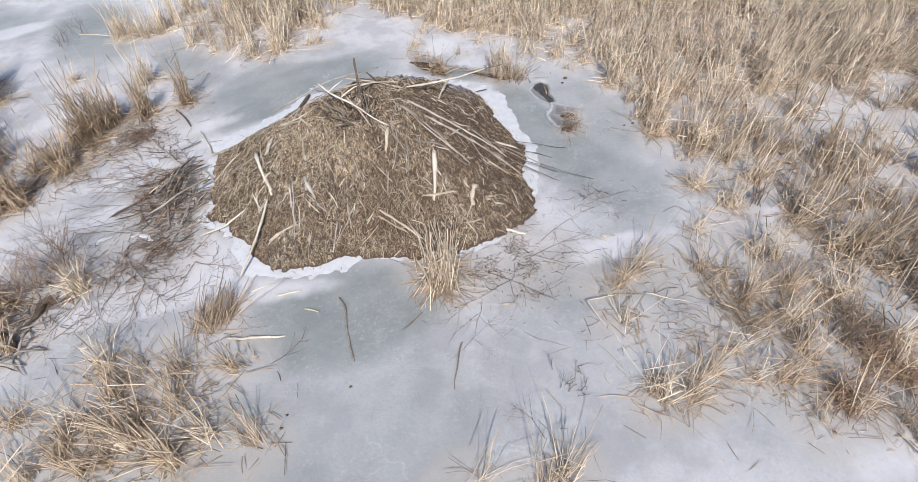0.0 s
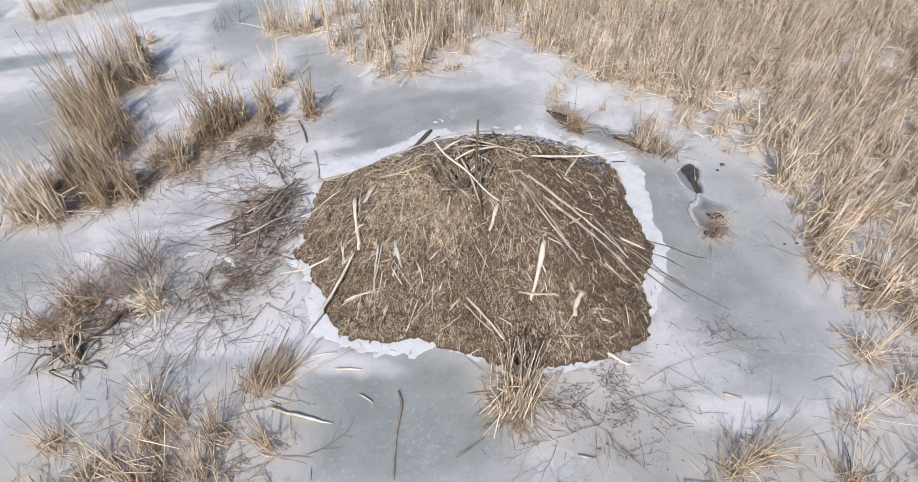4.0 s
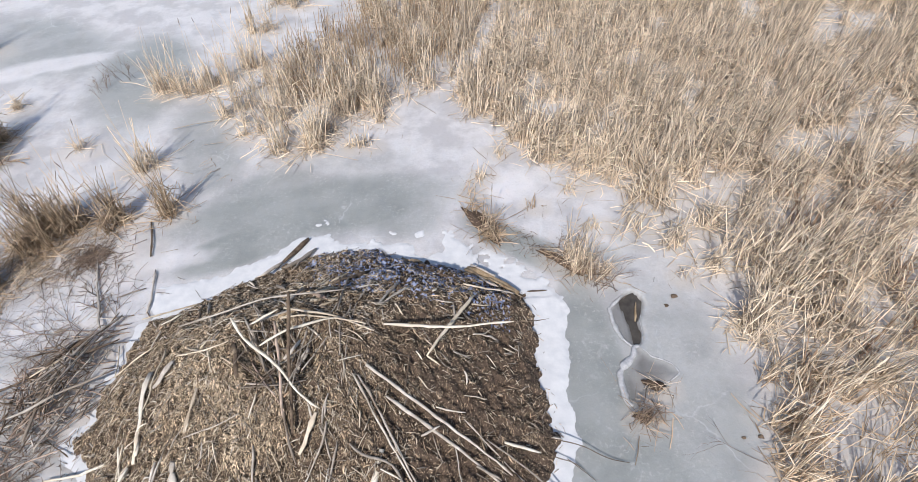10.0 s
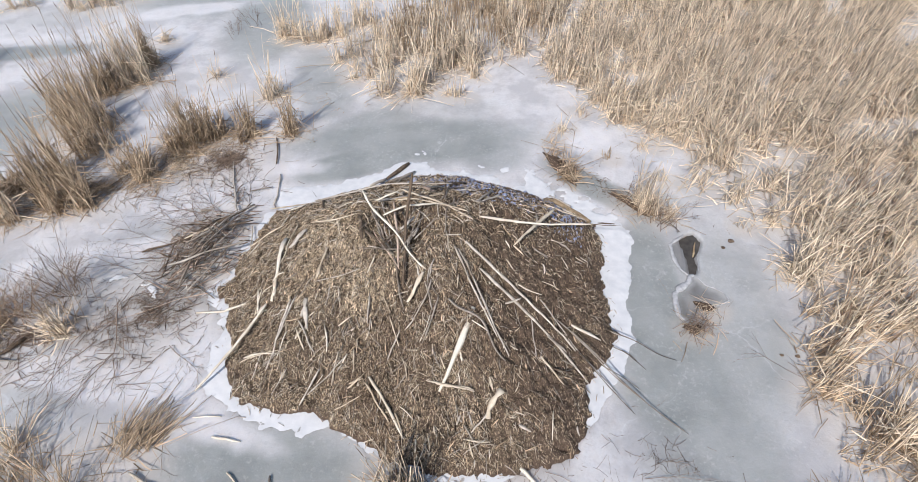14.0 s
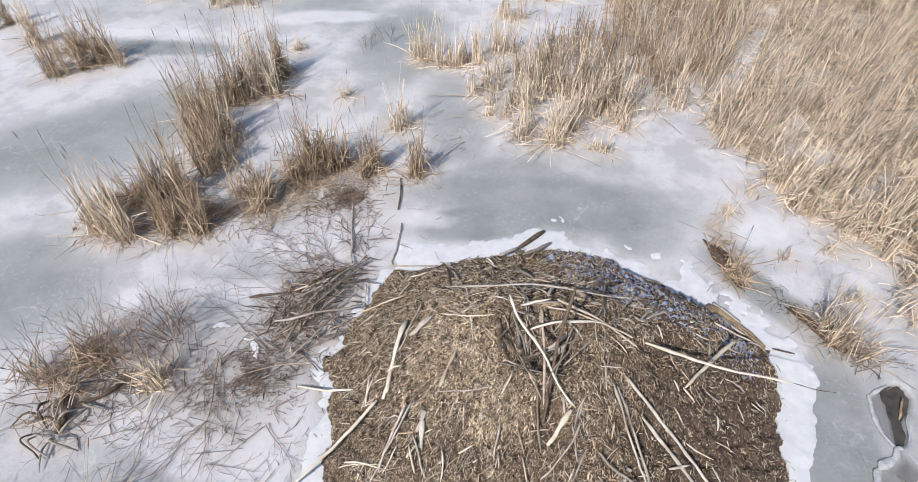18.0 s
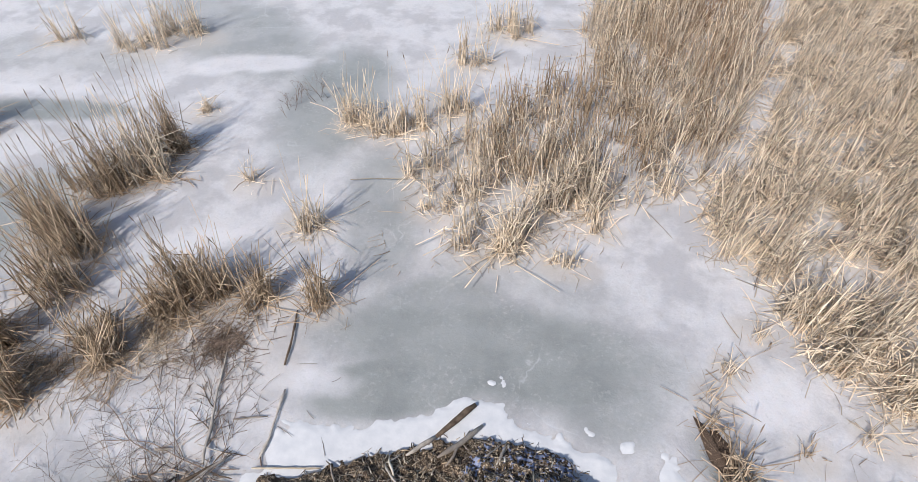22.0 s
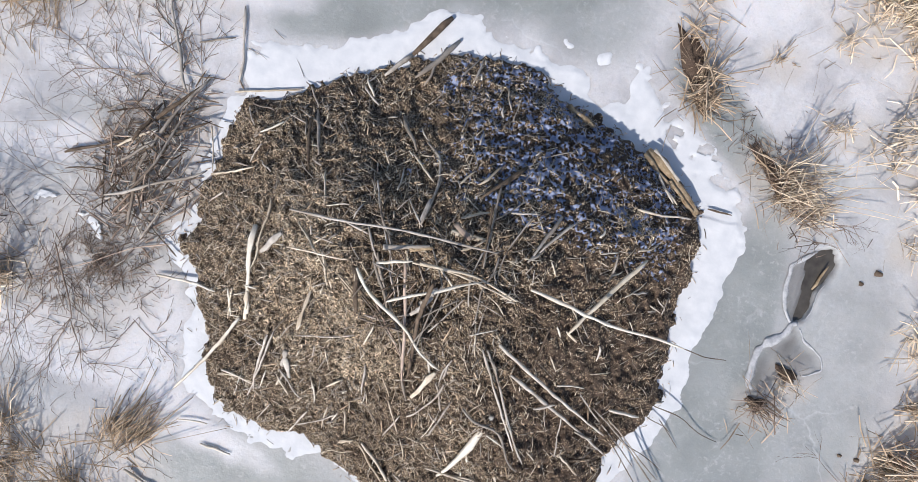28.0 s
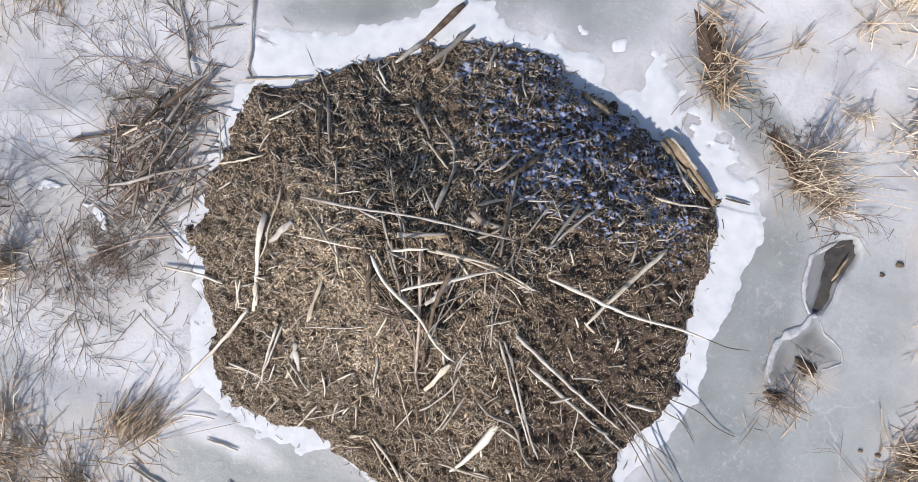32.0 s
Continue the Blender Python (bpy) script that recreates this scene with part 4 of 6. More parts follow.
NE = 0.65          # the way the east field was blown over
xy = tufted(0, in_poly(EAST, 4.4, 0.35, 11, 0.08), 15, 0.13)
far = xy[:, 1] > 4.5
south = xy[:, 1] < 0.4 - 0.25 * (xy[:, 0] - 7)
hollow = step(inside(xy[:, 0], xy[:, 1], [(10.6, -0.5), (11.9, -0.6), (12.1, -1.3), (11.0, -1.3)]), -0.5, 0.2)
stand("dense stand of dry straw-coloured cattails", xy[far], height=1.4, fallen=0.10, lean=0.17, leaves=0.7, width=0.011, toward=0.2, spread=1.0, wander=3.5, snapped=0.55, single=250, litter=2.4, stem=0.0098, cross=1.2)
stand("dense stand of leaning straw-coloured cattails", xy[~far & ~south], height=1.35, fallen=0.14, lean=0.26, leaves=0.7, width=0.011, toward=0.4, spread=0.9, wander=2.6, snapped=0.5, single=250, litter=2.4, stem=0.0098, cross=1.2)
thin = 0.9 - 0.6 * step(wavy(xy[:, 0], xy[:, 1], 0.6, 3, 16), 0.05, 0.35)
k = south & (rng.random(len(xy)) < thin * (1 - hollow))
half = rng.random(len(xy)) < 0.5
stand("brown toppled cattails among the thin stand", xy[k & half], REED, height=1.3, fallen=0.18, lean=0.48, leaves=0.6, width=0.010, toward=NE, spread=0.5, wander=0.8, single=250, snapped=0.4, litter=0.8, stem=0.009, cross=0.5, blade_mat=REED)
stand("thin stand of toppled cattails with snow between", xy[k & ~half], height=1.3, fallen=0.18, lean=0.48, leaves=0.6, width=0.010, toward=NE, spread=0.5, wander=0.8, single=250, snapped=0.4, litter=0.8, stem=0.0095, cross=0.5, blade_mat=REED)
xy = tufted(0, in_poly(NORTH, 3.8, 0.4, 12, 0.0), 15, 0.12)
front = xy[:, 1] < 9.5
stand("stand of straw-coloured cattails at the pond's edge", xy[front], single=250, height=1.5, fallen=0.08, lean=0.2, leaves=0.6, width=0.010, snapped=0.4, litter=1.6, stem=0.010, cross=0.6)
stand("stand of brownish cattails north of the lodge", xy[~front], STRAW, height=1.5, fallen=0.08, lean=0.22, leaves=0.6, width=0.010, snapped=0.4, litter=0.6, stem=0.009, cross=0.4, blade_mat=REED)
# thin rusty shoots among the north stand
xy = tufted(0, in_poly([(-2.4, 7.6), (-0.6, 8.6), (1.4, 10.6), (1.8, 13), (2, 18), (-1.4, 18), (-2, 14), (-3.4, 11), (-3.6, 9)], 3.2, 0.3, 15), 9, 0.25)
stand("thicket of thin grey-brown shoots among the cattails", xy, REED, height=1.35, fallen=0.0, lean=0.14, leaves=0.3, snapped=0.05, litter=0.0, width=0.005, name="shoot_thicket")
xy = tufted(0, in_poly([(0, 13), (2.3, 13.5), (2.6, 20), (-1, 20)], 2.2, 0.3, 16), 10, 0.25)
stand("rusty red-brown shoots in the far stand", xy, RUSTY, height=1.4, fallen=0.0, lean=0.16, leaves=0.6, snapped=0.1, litter=0.0, name="shoot_thicket")
xy = tufted(0, in_poly([(7.4, -2.4), (9, -2.4), (12, 3), (12, 9), (9, 6), (8, 2)], 0.9, 0.5, 17), 9, 0.18)
stand("rusty blades scattered in the east stand", xy, RUSTY, height=1.1, fallen=0.1, lean=0.35, toward=NE, leaves=1.0, snapped=0.3, litter=0.3, name="shoot_thicket")

# west clumps: x, y, half axes, turn, stems
for c in WEST_CLUMPS:
    clump(c[0], c[1], c[2], c[3], c[4], int(c[5] * 1.2), height=(1.85 if c[0] < -8.5 else 1.55) if c[5] > 65 else 1.0 if c[5] in (60, 64) else 1.5, heads=0.06, lean=0.35 if c[5] in (60, 64) else 0.11, snapped=0.4, cross=0.75, leaves=0.5, litter=1.2, toward=2.2, spread=1.3, stem=0.0085, mat=(STRAW, REED)[c[5] % 4 < 2 or c[0] > -8.9], blade_mat=REED)
for c in NORTH_CLUMPS:
    clump(*c, height=0.6 if c[5] < 25 else 1.5, lean=0.14)
# tufts between the lodge and the east stand
for c in EDGE_TUFTS:
    clump(*c, height=1.35 if c[5] > 80 else 0.6 if c[5] > 20 else 0.42, lean=0.18, fallen=0.2, snapped=0.35, litter=1.2, leaves=0.6, cross=0.5, toward=-1.1 if c[1] < 1 else 0.3, spread=0.7 if c[1] < 1 else 1.4,
          stem=0.0065 if c[1] > 1 else 0.005, width=0.007, mat=TWIG if -1 < c[1] < -0.3 else (STRAW, REED)[c[5] % 2], blade_mat=REED)
clump(2.72, 3.65, 0.55, 0.14, -58, 60, height=0.75, lean=0.7, fallen=0.4, snapped=0.4, litter=1.2, leaves=0.4, cross=0.8, toward=0.4, spread=1.3, stem=0.0085, width=0.008, mat=REED, blade_mat=REED, label="broken fallen cattails on a dark root mass")
for c in ((2.68, 3.7, 0.62, 0.19, -58, 0.09), (2.95, 3.3, 0.3, 0.14, -50, 0.06), (4.4, 2.6, 0.6, 0.14, -33, 0.03), (5.35, -0.62, 0.14, 0.11, 0, 0.07), (5.64, -0.06, 0.18, 0.10, -15, 0.06)):
    hummock(*c)
# south-west group
for k, (x, y, n) in enumerate(SOUTHWEST_TUFTS):
    clump(x, y, rng.uniform(0.2, 0.42), rng.uniform(0.12, 0.2), rng.uniform(0, 180), int(n * 0.62), height=1.0, lean=0.9, fallen=0.15, snapped=0.3, cross=0.5, toward=2.45 + rng.normal(0, 0.25), spread=0.35, stem=0.007, width=0.008, leaves=0.5, blade_mat=REED, mat=(REED, STRAW, REED)[k % 3])
clump(-3.2, -4.55, 0.36, 0.22, -15, 120, height=1.1, lean=1.28, fallen=0.0, snapped=0.0, toward=1.1, spread=0.22, cross=0.1, leaves=0.25, litter=0.3, stem=0.0065, width=0.007, mat=REED, blade_mat=REED, label="brown cattails bent over toward the lodge")
clump(-7.0, -2.9, 0.5, 0.4, 0, 50, height=0.7, lean=0.5, cross=0.9, mat=REED, blade_mat=REED)
clump(-7.2, -3.6, 0.5, 0.3, 0, 40, height=0.7, lean=0.5, cross=0.9, mat=REED, blade_mat=REED)
clump(-5.6, -3.0, 0.3, 0.25, 0, 40, height=0.7, lean=0.4, snapped=0.4)
clump(1.02, -4.5, 0.36, 0.4, 0, 190, height=1.25, lean=0.09, toward=-1.6, blade_mat=REED)
# south-east tufts
for x, y, n in SOUTHEAST_TUFTS:
    clump(x + rng.normal(0, 0.15), y + rng.normal(0, 0.12), rng.uniform(0.15, 0.5), rng.uniform(0.1, 0.25), rng.uniform(0, 180), int(n * rng.uniform(0.5, 1.5)), height=1.2, lean=0.8, fallen=0.2, snapped=0.35, cross=0.45, leaves=0.6,
          toward=NE + rng.normal(0, 0.35), spread=0.5, litter=2.2, stem=0.006, width=0.007, blade_mat=REED, mat=(REED, STRAW)[n % 4 > 1])
for x, y in ((6.51, -8.85), (7.52, -8.66), (7.47, -8.36)):
    clump(x, y, 0.3, 0.2, 20, 90, height=0.6, lean=0.6, cross=0.3, toward=NE, spread=0.7, stem=0.004, mat=RUSTY, blade_mat=RUSTY, single=40, label="tuft of rusty orange-brown grass on the snow ice")

xy = tufted(0, in_poly([(5.4, -5.6), (7, -4.7), (9.8, -3.8), (10.5, -10), (5.8, -9.6)], 0.9, 0.7, 27, 0.25), 7, 0.2)
stand("toppled brown cattails scattered over the snow ice", xy, REED, height=1.1, fallen=0.35, lean=1.0, leaves=0.7, toward=NE, spread=0.8, snapped=0.35, litter=0.9, stem=0.0085, cross=0.6, blade_mat=REED)

# ---- sticks on the lodge ----
slab([(-2.08, 0.87), (-1.73, 0.20)], 0.030, BARK)
stick([(-2.08, 1.03), (-1.69, 0.43)], 0.024, GREY)
stick([(-3.26, -0.35), (-2.88, -0.21), (-2.55, -0.02)], 0.016, PALE)
stick([(-0.76, 2.59), (-0.83, 1.89)], 0.025, LIGHT)
stick([(-3.41, 0.88), (-2.50, 1.26)], 0.013, PALE)
stick([(-0.89, 1.34), (-0.52, 0.93)], 0.023, GREY)
stick([(2.51, 2.17), (3.01, 1.60)], 0.016, LIGHT)
stick([(3.63, 1.78), (3.99, 1.82)], 0.014, BARK)
twig([(1.52, 1.57), (1.79, 1.44), (2.64, 1.51)], 0.006, BARK)
twig([(1.43, 0.88), (1.10, 0.59), (0.96, 0.09)], 0.008, BARK)
twig([(-1.51, -1.12), (-1.78, -1.64)], 0.006, LIGHT)
stick([(-0.43, -2.68), (-0.44, -3.12)], 0.013, PALE)
stick([(-0.19, -2.63), (-0.09, -2.96)], 0.012, PALE)
slab([(-1.14, -2.06), (-1.16, -2.30)], 0.038, LIGHT)
pole([(1.28, -0.90), (2.14, -1.29), (2.89, -1.60), (3.28, -1.77)], 0.024, LIGHT)
pole([(1.57, -1.23), (2.78, -1.75), (3.56, -2.13)], 0.025, LIGHT)
stick([(3.17, -1.38), (3.70, -1.38)], 0.023, WHITE)
stick([(1.80, -0.52), (1.80, -1.16)], 0.011, BARK)
stick([(0.32, 0.56), (0.56, 0.44)], 0.010, PALE)
stick([(0.70, 0.42), (0.99, 0.80)], 0.008, GREY)
stick([(1.08, -2.96), (1.81, -2.95)], 0.016, PALE)
slab([(2.21, -2.86), (2.08, -3.02), (2.06, -3.24)], 0.048, PALE)
slab([(-1.13, -2.17), (-1.03, -2.45)], 0.035, LIGHT)
stick([(-1.17, -2.63), (-1.11, -2.42)], 0.014, PALE)
stick([(-0.14, -3.17), (0.05, -3.01)], 0.017, PALE)
stick([(1.02, -1.82), (0.93, -2.43)], 0.013, GREY)
stick([(2.11, -3.09), (1.85, -3.47)], 0.013, LIGHT)
stick([(2.05, -1.60), (2.29, -1.45)], 0.017, LIGHT)
stick([(2.93, -2.24), (3.27, -2.15)], 0.014, BARK)
stick([(2.79, -1.79), (3.13, -1.87)], 0.021, GREY)
stick([(-0.13, -3.12), (0.07, -3.02)], 0.013, PALE)
stick([(1.22, -2.95), (1.79, -2.93)], 0.013, PALE)
stick([(0.40, -2.74), (0.51, -2.33)], 0.013, LIGHT)
stick([(-1.19, -2.37), (-0.84, -2.73)], 0.014, LIGHT)
stick([(-1.21, -2.47), (-1.00, -2.74)], 0.015, PALE)
stick([(-0.13, -1.83), (-0.05, -2.27)], 0.015, LIGHT)
stick([(-0.52, -2.36), (-0.35, -2.18)], 0.015, PALE)
stick([(2.52, -3.22), (2.71, -3.27)], 0.019, LIGHT)
stick([(-0.70, -2.93), (-0.90, -3.43)], 0.015, LIGHT)
stick([(-0.42, 1.08), (-0.18, 0.97), (-0.07, 0.65), (-0.07, 0.07)], 0.016, GREY)
stick([(-0.53, 0.87), (-0.14, 0.61)], 0.013, PALE)
stick([(-1.49, 0.26), (-1.29, -0.15)], 0.013, PALE)
stick([(-0.78, 0.38), (-0.22, -0.48)], 0.010, LIGHT)
stick([(-0.65, -0.15), (-0.34, -0.58)], 0.014, LIGHT)
stick([(-2.04, -0.31), (-1.98, -0.79), (-2.00, -1.27)], 0.014, PALE)
slab([(-1.69, -0.66), (-1.91, -1.00)], 0.040, LIGHT)
stick([(-3.55, 0.30), (-3.26, -0.33)], 0.010, PALE)
stick([(-1.42, -0.51), (-0.93, -0.82)], 0.014, PALE)
stick([(0.65, 0.86), (0.77, -0.14)], 0.014, GREY)
stick([(1.46, 0.77), (1.26, 0.13)], 0.021, LIGHT)
stick([(1.64, 0.74), (1.34, 0.25)], 0.018, LIGHT)
stick([(0.88, 1.22), (0.46, 0.61)], 0.028, BARK)
slab([(1.19, 2.41), (1.60, 2.21)], 0.040, ROTTEN)
stick([(2.46, 1.28), (3.19, 1.47)], 0.016, PALE)
stick([(0.72, 0.05), (0.69, -0.27), (0.77, -0.60)], 0.010, LIGHT)
stick([(0.90, 0.05), (0.86, -0.46), (0.90, -0.81)], 0.010, GREY)
stick([(0.93, -0.77), (1.06, -1.14)], 0.010, PALE)
stick([(1.12, -1.03), (1.58, -1.65), (2.02, -2.21)], 0.014, LIGHT)
stick([(1.18, -1.02), (1.69, -1.70), (2.24, -2.39)], 0.014, LIGHT)
stick([(1.31, -1.14), (1.85, -1.94)], 0.012, GREY)
stick([(1.19, -1.85), (1.65, -2.00), (2.20, -2.50)], 0.016, GREY)
stick([(0.86, -1.62), (0.81, -1.96), (0.59, -2.31)], 0.012, LIGHT)
slab([(0.71, -1.52), (0.55, -1.97)], 0.028, PALE)
stick([(-0.66, -1.82), (-0.55, -2.13)], 0.010, PALE)
stick([(-0.37, -1.49), (-0.63, -1.63), (-1.08, -1.80)], 0.008, LIGHT)
stick([(0.13, -1.88), (0.30, -2.12)], 0.010, PALE)
stick([(0.30, -2.17), (0.55, -2.57)], 0.010, PALE)
slab([(-1.08, -1.72), (-1.05, -1.17)], 0.024, PALE)
stick([(-1.05, -0.64), (-0.86, -1.01)], 0.012, PALE)
stick([(-0.72, -0.88), (-0.54, -0.99)], 0.011, PALE)
stick([(0.12, -3.06), (0.61, -3.53)], 0.014, PALE)
stick([(-0.82, -3.27), (-0.49, -2.98), (-0.28, -2.73)], 0.010, LIGHT)
stick([(0.67, -2.59), (0.87, -2.59)], 0.010, PALE)
stick([(-0.30, -3.44), (0.09, -3.23)], 0.008, PALE)
stick([(1.24, 0.11), (1.40, 0.31)], 0.018, GREY)
stick([(1.51, 0.21), (1.64, 0.07)], 0.010, PALE)
slab([(-1.95, -1.58), (-1.89, -1.97)], 0.024, PALE)
stick([(-2.23, -1.67), (-2.21, -2.14)], 0.012, PALE)
stick([(-1.41, -1.92), (-1.44, -2.39), (-1.58, -3.06)], 0.013, LIGHT)
stick([(-2.11, -2.97), (-1.82, -2.84), (-1.43, -2.79)], 0.010, PALE)
slab([(0.20, -0.94), (0.38, -0.57)], 0.032, LIGHT)
stick([(-0.32, -1.17), (0.05, -1.16)], 0.011, LIGHT)
stick([(-0.42, -0.41), (-0.21, -0.81), (0.19, -1.34), (0.51, -2.06)], 0.018, GREY)
stick([(-0.11, -0.27), (-0.01, -0.52)], 0.013, PALE)
stick([(-0.28, -0.41), (-0.07, -0.91)], 0.010, LIGHT)
stick([(0.16, -0.44), (0.33, -0.16)], 0.010, GREY)
stick([(-0.15, -0.57), (0.01, -0.95)], 0.008, LIGHT)
stick([(0.18, -0.80), (0.48, -1.21)], 0.014, BARK)
stick([(1.58, -1.11), (1.56, -1.22)], 0.011, PALE)
stick([(1.95, -0.86), (2.10, -1.02)], 0.010, PALE)
stick([(2.49, -1.61), (2.65, -2.21)], 0.008, LIGHT)
stick([(2.72, -2.17), (3.13, -2.43)], 0.014, PALE)
stick([(1.26, -1.44), (1.28, -1.64)], 0.011, PALE)
slab([(-2.11, -0.71), (-2.09, -1.02), (-2.03, -1.32), (-1.97, -1.62), (-1.87, -1.88)], 0.030, WHITE)
stick([(-2.07, -2.88), (-1.83, -2.83), (-1.45, -2.82)], 0.014, WHITE)
stick([(-1.48, -2.00), (-1.49, -2.88)], 0.018, LIGHT)
stick([(-2.29, -1.70), (-2.17, -2.08)], 0.016, WHITE)
rod([(-1.58, -0.32, 1.62), (-0.9, -0.2, 1.86), (-0.3, -0.08, 2.02), (0.85, 0.08, 2.08)], 0.018, LIGHT, "pole", taper=0.7)
fresh = rod([(1.58, -1.84, 1.22), (1.54, -2.15, 1.06), (1.44, -2.42, 0.95), (1.41, -2.7, 0.80), (1.28, -3.04, 0.62)], 0.046, WHITE, "branch", taper=0.75, knots=0.24, label="freshly peeled white branch")
rod([(1.47, -2.45, 0.95), (1.55, -2.62, 0.88)], 0.02, WHITE, "branch_stub", fresh)
rod([(1.40, -0.18, 1.64), (2.0, -0.22, 1.66), (2.6, -0.22, 1.70), (3.26, -0.17, 1.78)], 0.024, WHITE, "branch", taper=0.55, label="long pale peeled pole that juts over the snow")
rod([(3.26, -0.17, 1.78), (3.5, -0.18, 1.80), (3.75, -0.12, 1.80)], 0.006, BARK, "twig")
rod([(2.66, 0.66, 1.30), (2.38, 0.12, 1.36), (2.05, -0.53, 1.42)], 0.027, PALE, "stick", taper=0.85)
rod([(0.17, -3.0, 0.64), (0.5, -3.32, 0.46), (0.88, -3.70, 0.24)], 0.024, WHITE, "stick")
rod([(-0.5, -0.60, 2.26), (-0.05, -0.98, 2.0), (0.75, -1.47, 1.55)], 0.019, WHITE, "stick")
rod([(-0.1, -0.86, 2.02), (0.25, -0.62, 2.1), (0.82, -0.28, 1.92)], 0.018, WHITE, "stick")
rod([(-0.36, -0.50, 1.98), (0.02, -0.33, 2.12)], 0.02, WHITE, "stick")
rod([(0.10, -0.32, 2.14), (0.78, -0.26, 1.9), (1.28, -0.36, 1.62)], 0.018, PALE, "stick")
rod([(0.32, -0.43, 2.62), (0.26, -0.9, 2.0), (0.42, -1.75, 1.36)], 0.024, BARK, "stick")
# sticks that run off the lodge on to the ice
for x0, y0, z0, x1, y1, r, mat in ((2.9, -1.40, 0.55, 5.09, -2.68, 0.022, GREY), (3.2, -1.5, 0.42, 4.4, -2.2, 0.018, GREY), (3.3, -1.75, 0.40, 4.3, -2.5, 0.014, BARK),
                                  (2.6, -1.25, 0.72, 4.0, -2.15, 0.020, LIGHT), (3.56, -1.07, 0.28, 5.02, -1.36, 0.014, BARK), (3.5, -1.2, 0.30, 4.35, -1.5, 0.013, BARK), (4.1, -1.35, 0.05, 4.5, -1.65, 0.012, BARK),
                                  (3.4, -1.7, 0.35, 4.4, -2.05, 0.012, BARK)):
    rod([(x0, y0, z0), ((x0 + x1) / 2, (y0 + y1) / 2, z0 * 0.42 + 0.02), (x1, y1, r)], r * 0.62, mat, "pole", taper=0.6)
# the heap of sticks at the top
HEAP = (
    ([(-0.64, -0.17), (-0.46, -0.47), (-0.25, -0.75), (-0.07, -1.04)], 0.019, GREY),
    ([(-0.59, 0.15), (-0.39, -0.16), (-0.10, -0.68)], 0.012, GREY),
    ([(0.01, -0.36), (0.27, -0.31), (0.62, -0.30), (1.21, -0.36)], 0.014, PALE),
    ([(0.62, 0.59), (0.73, 0.06), (0.78, -0.35), (0.80, -0.62)], 0.015, BARK),
    ([(1.12, 0.64), (0.96, 0.11), (0.97, -0.28), (0.96, -0.71), (1.02, -1.12)], 0.011, GREY),
    ([(-0.61, -0.66), (-0.41, -1.15)], 0.030, BARK),
    ([(-0.07, -0.39), (0.14, -0.94), (0.29, -1.45), (0.37, -1.70)], 0.020, BRUSH),
    ([(-0.37, -0.32), (0.12, -0.12)], 0.028, LIGHT),
    ([(-0.08, -0.24), (0.16, -0.13)], 0.034, ROTTEN),
    ([(0.28, 0.12), (0.69, 0.17)], 0.042, PALE),
    ([(0.31, 0.22), (0.52, 0.11)], 0.035, BRUSH),
    ([(0.19, -0.93), (0.36, -0.65)], 0.026, LIGHT),
    ([(0.32, -1.38), (0.43, -0.91), (0.57, -0.36)], 0.010, GREY),
    ([(0.45, -1.06), (0.71, -0.52)], 0.010, LIGHT),
    ([(0.27, -0.95), (0.65, -0.56)], 0.012, GREY),
    ([(-0.43, -0.95), (0.18, -1.35)], 0.009, GREY),
    ([(-0.52, -0.85), (0.04, -1.20)], 0.010, BARK),
    ([(-0.29, -0.91), (0.31, -1.54)], 0.011, BRUSH),
    ([(0.76, -0.29), (1.19, -0.56)], 0.010, PALE),
    ([(-0.76, -0.83), (-0.49, -0.97)], 0.014, PALE),
    ([(-0.99, -0.74), (-0.80, -1.02)], 0.018, PALE),
    ([(-1.48, -0.76), (-1.08, -0.69), (-0.69, -0.61)], 0.012, PALE),
    ([(-0.08, 0.39), (-0.09, 0.06)], 0.024, LIGHT),
    ([(-0.09, -0.46), (-0.13, -0.90)], 0.012, BARK),
    ([(0.14, -0.52), (-0.30, -0.83)], 0.012, BARK),
    ([(0.32, -0.81), (-0.06, -1.13)], 0.014, GREY),
    ([(0.41, -0.49), (0.39, -1.29)], 0.012, GREY),
    ([(0.22, -0.28), (0.36, -0.95)], 0.011, BARK),
    ([(-0.42, -0.52), (0.02, -0.56)], 0.014, GREY),
    ([(-0.08, -1.24), (0.26, -0.83)], 0.012, BARK),
    ([(0.57, -0.07), (0.04, 0.08)], 0.012, GREY),
    ([(-0.38, -1.23), (0.16, -1.17), (0.51, -1.14)], 0.012, GREY),
)
for k, (pts, r, mat) in enumerate(HEAP):
    p = np.array(pts)
    z = lodge_height(p[:, 0], p[:, 1], False)
    top = z.max() - 0.10 + 0.022 * (k * 7 % 9)
    rod(np.c_[p, 0.35 * z + 0.65 * top + 0.05], r, mat, "stick" if r < 0.025 else "slab", flat=1.0 if r < 0.025 else 0.5)
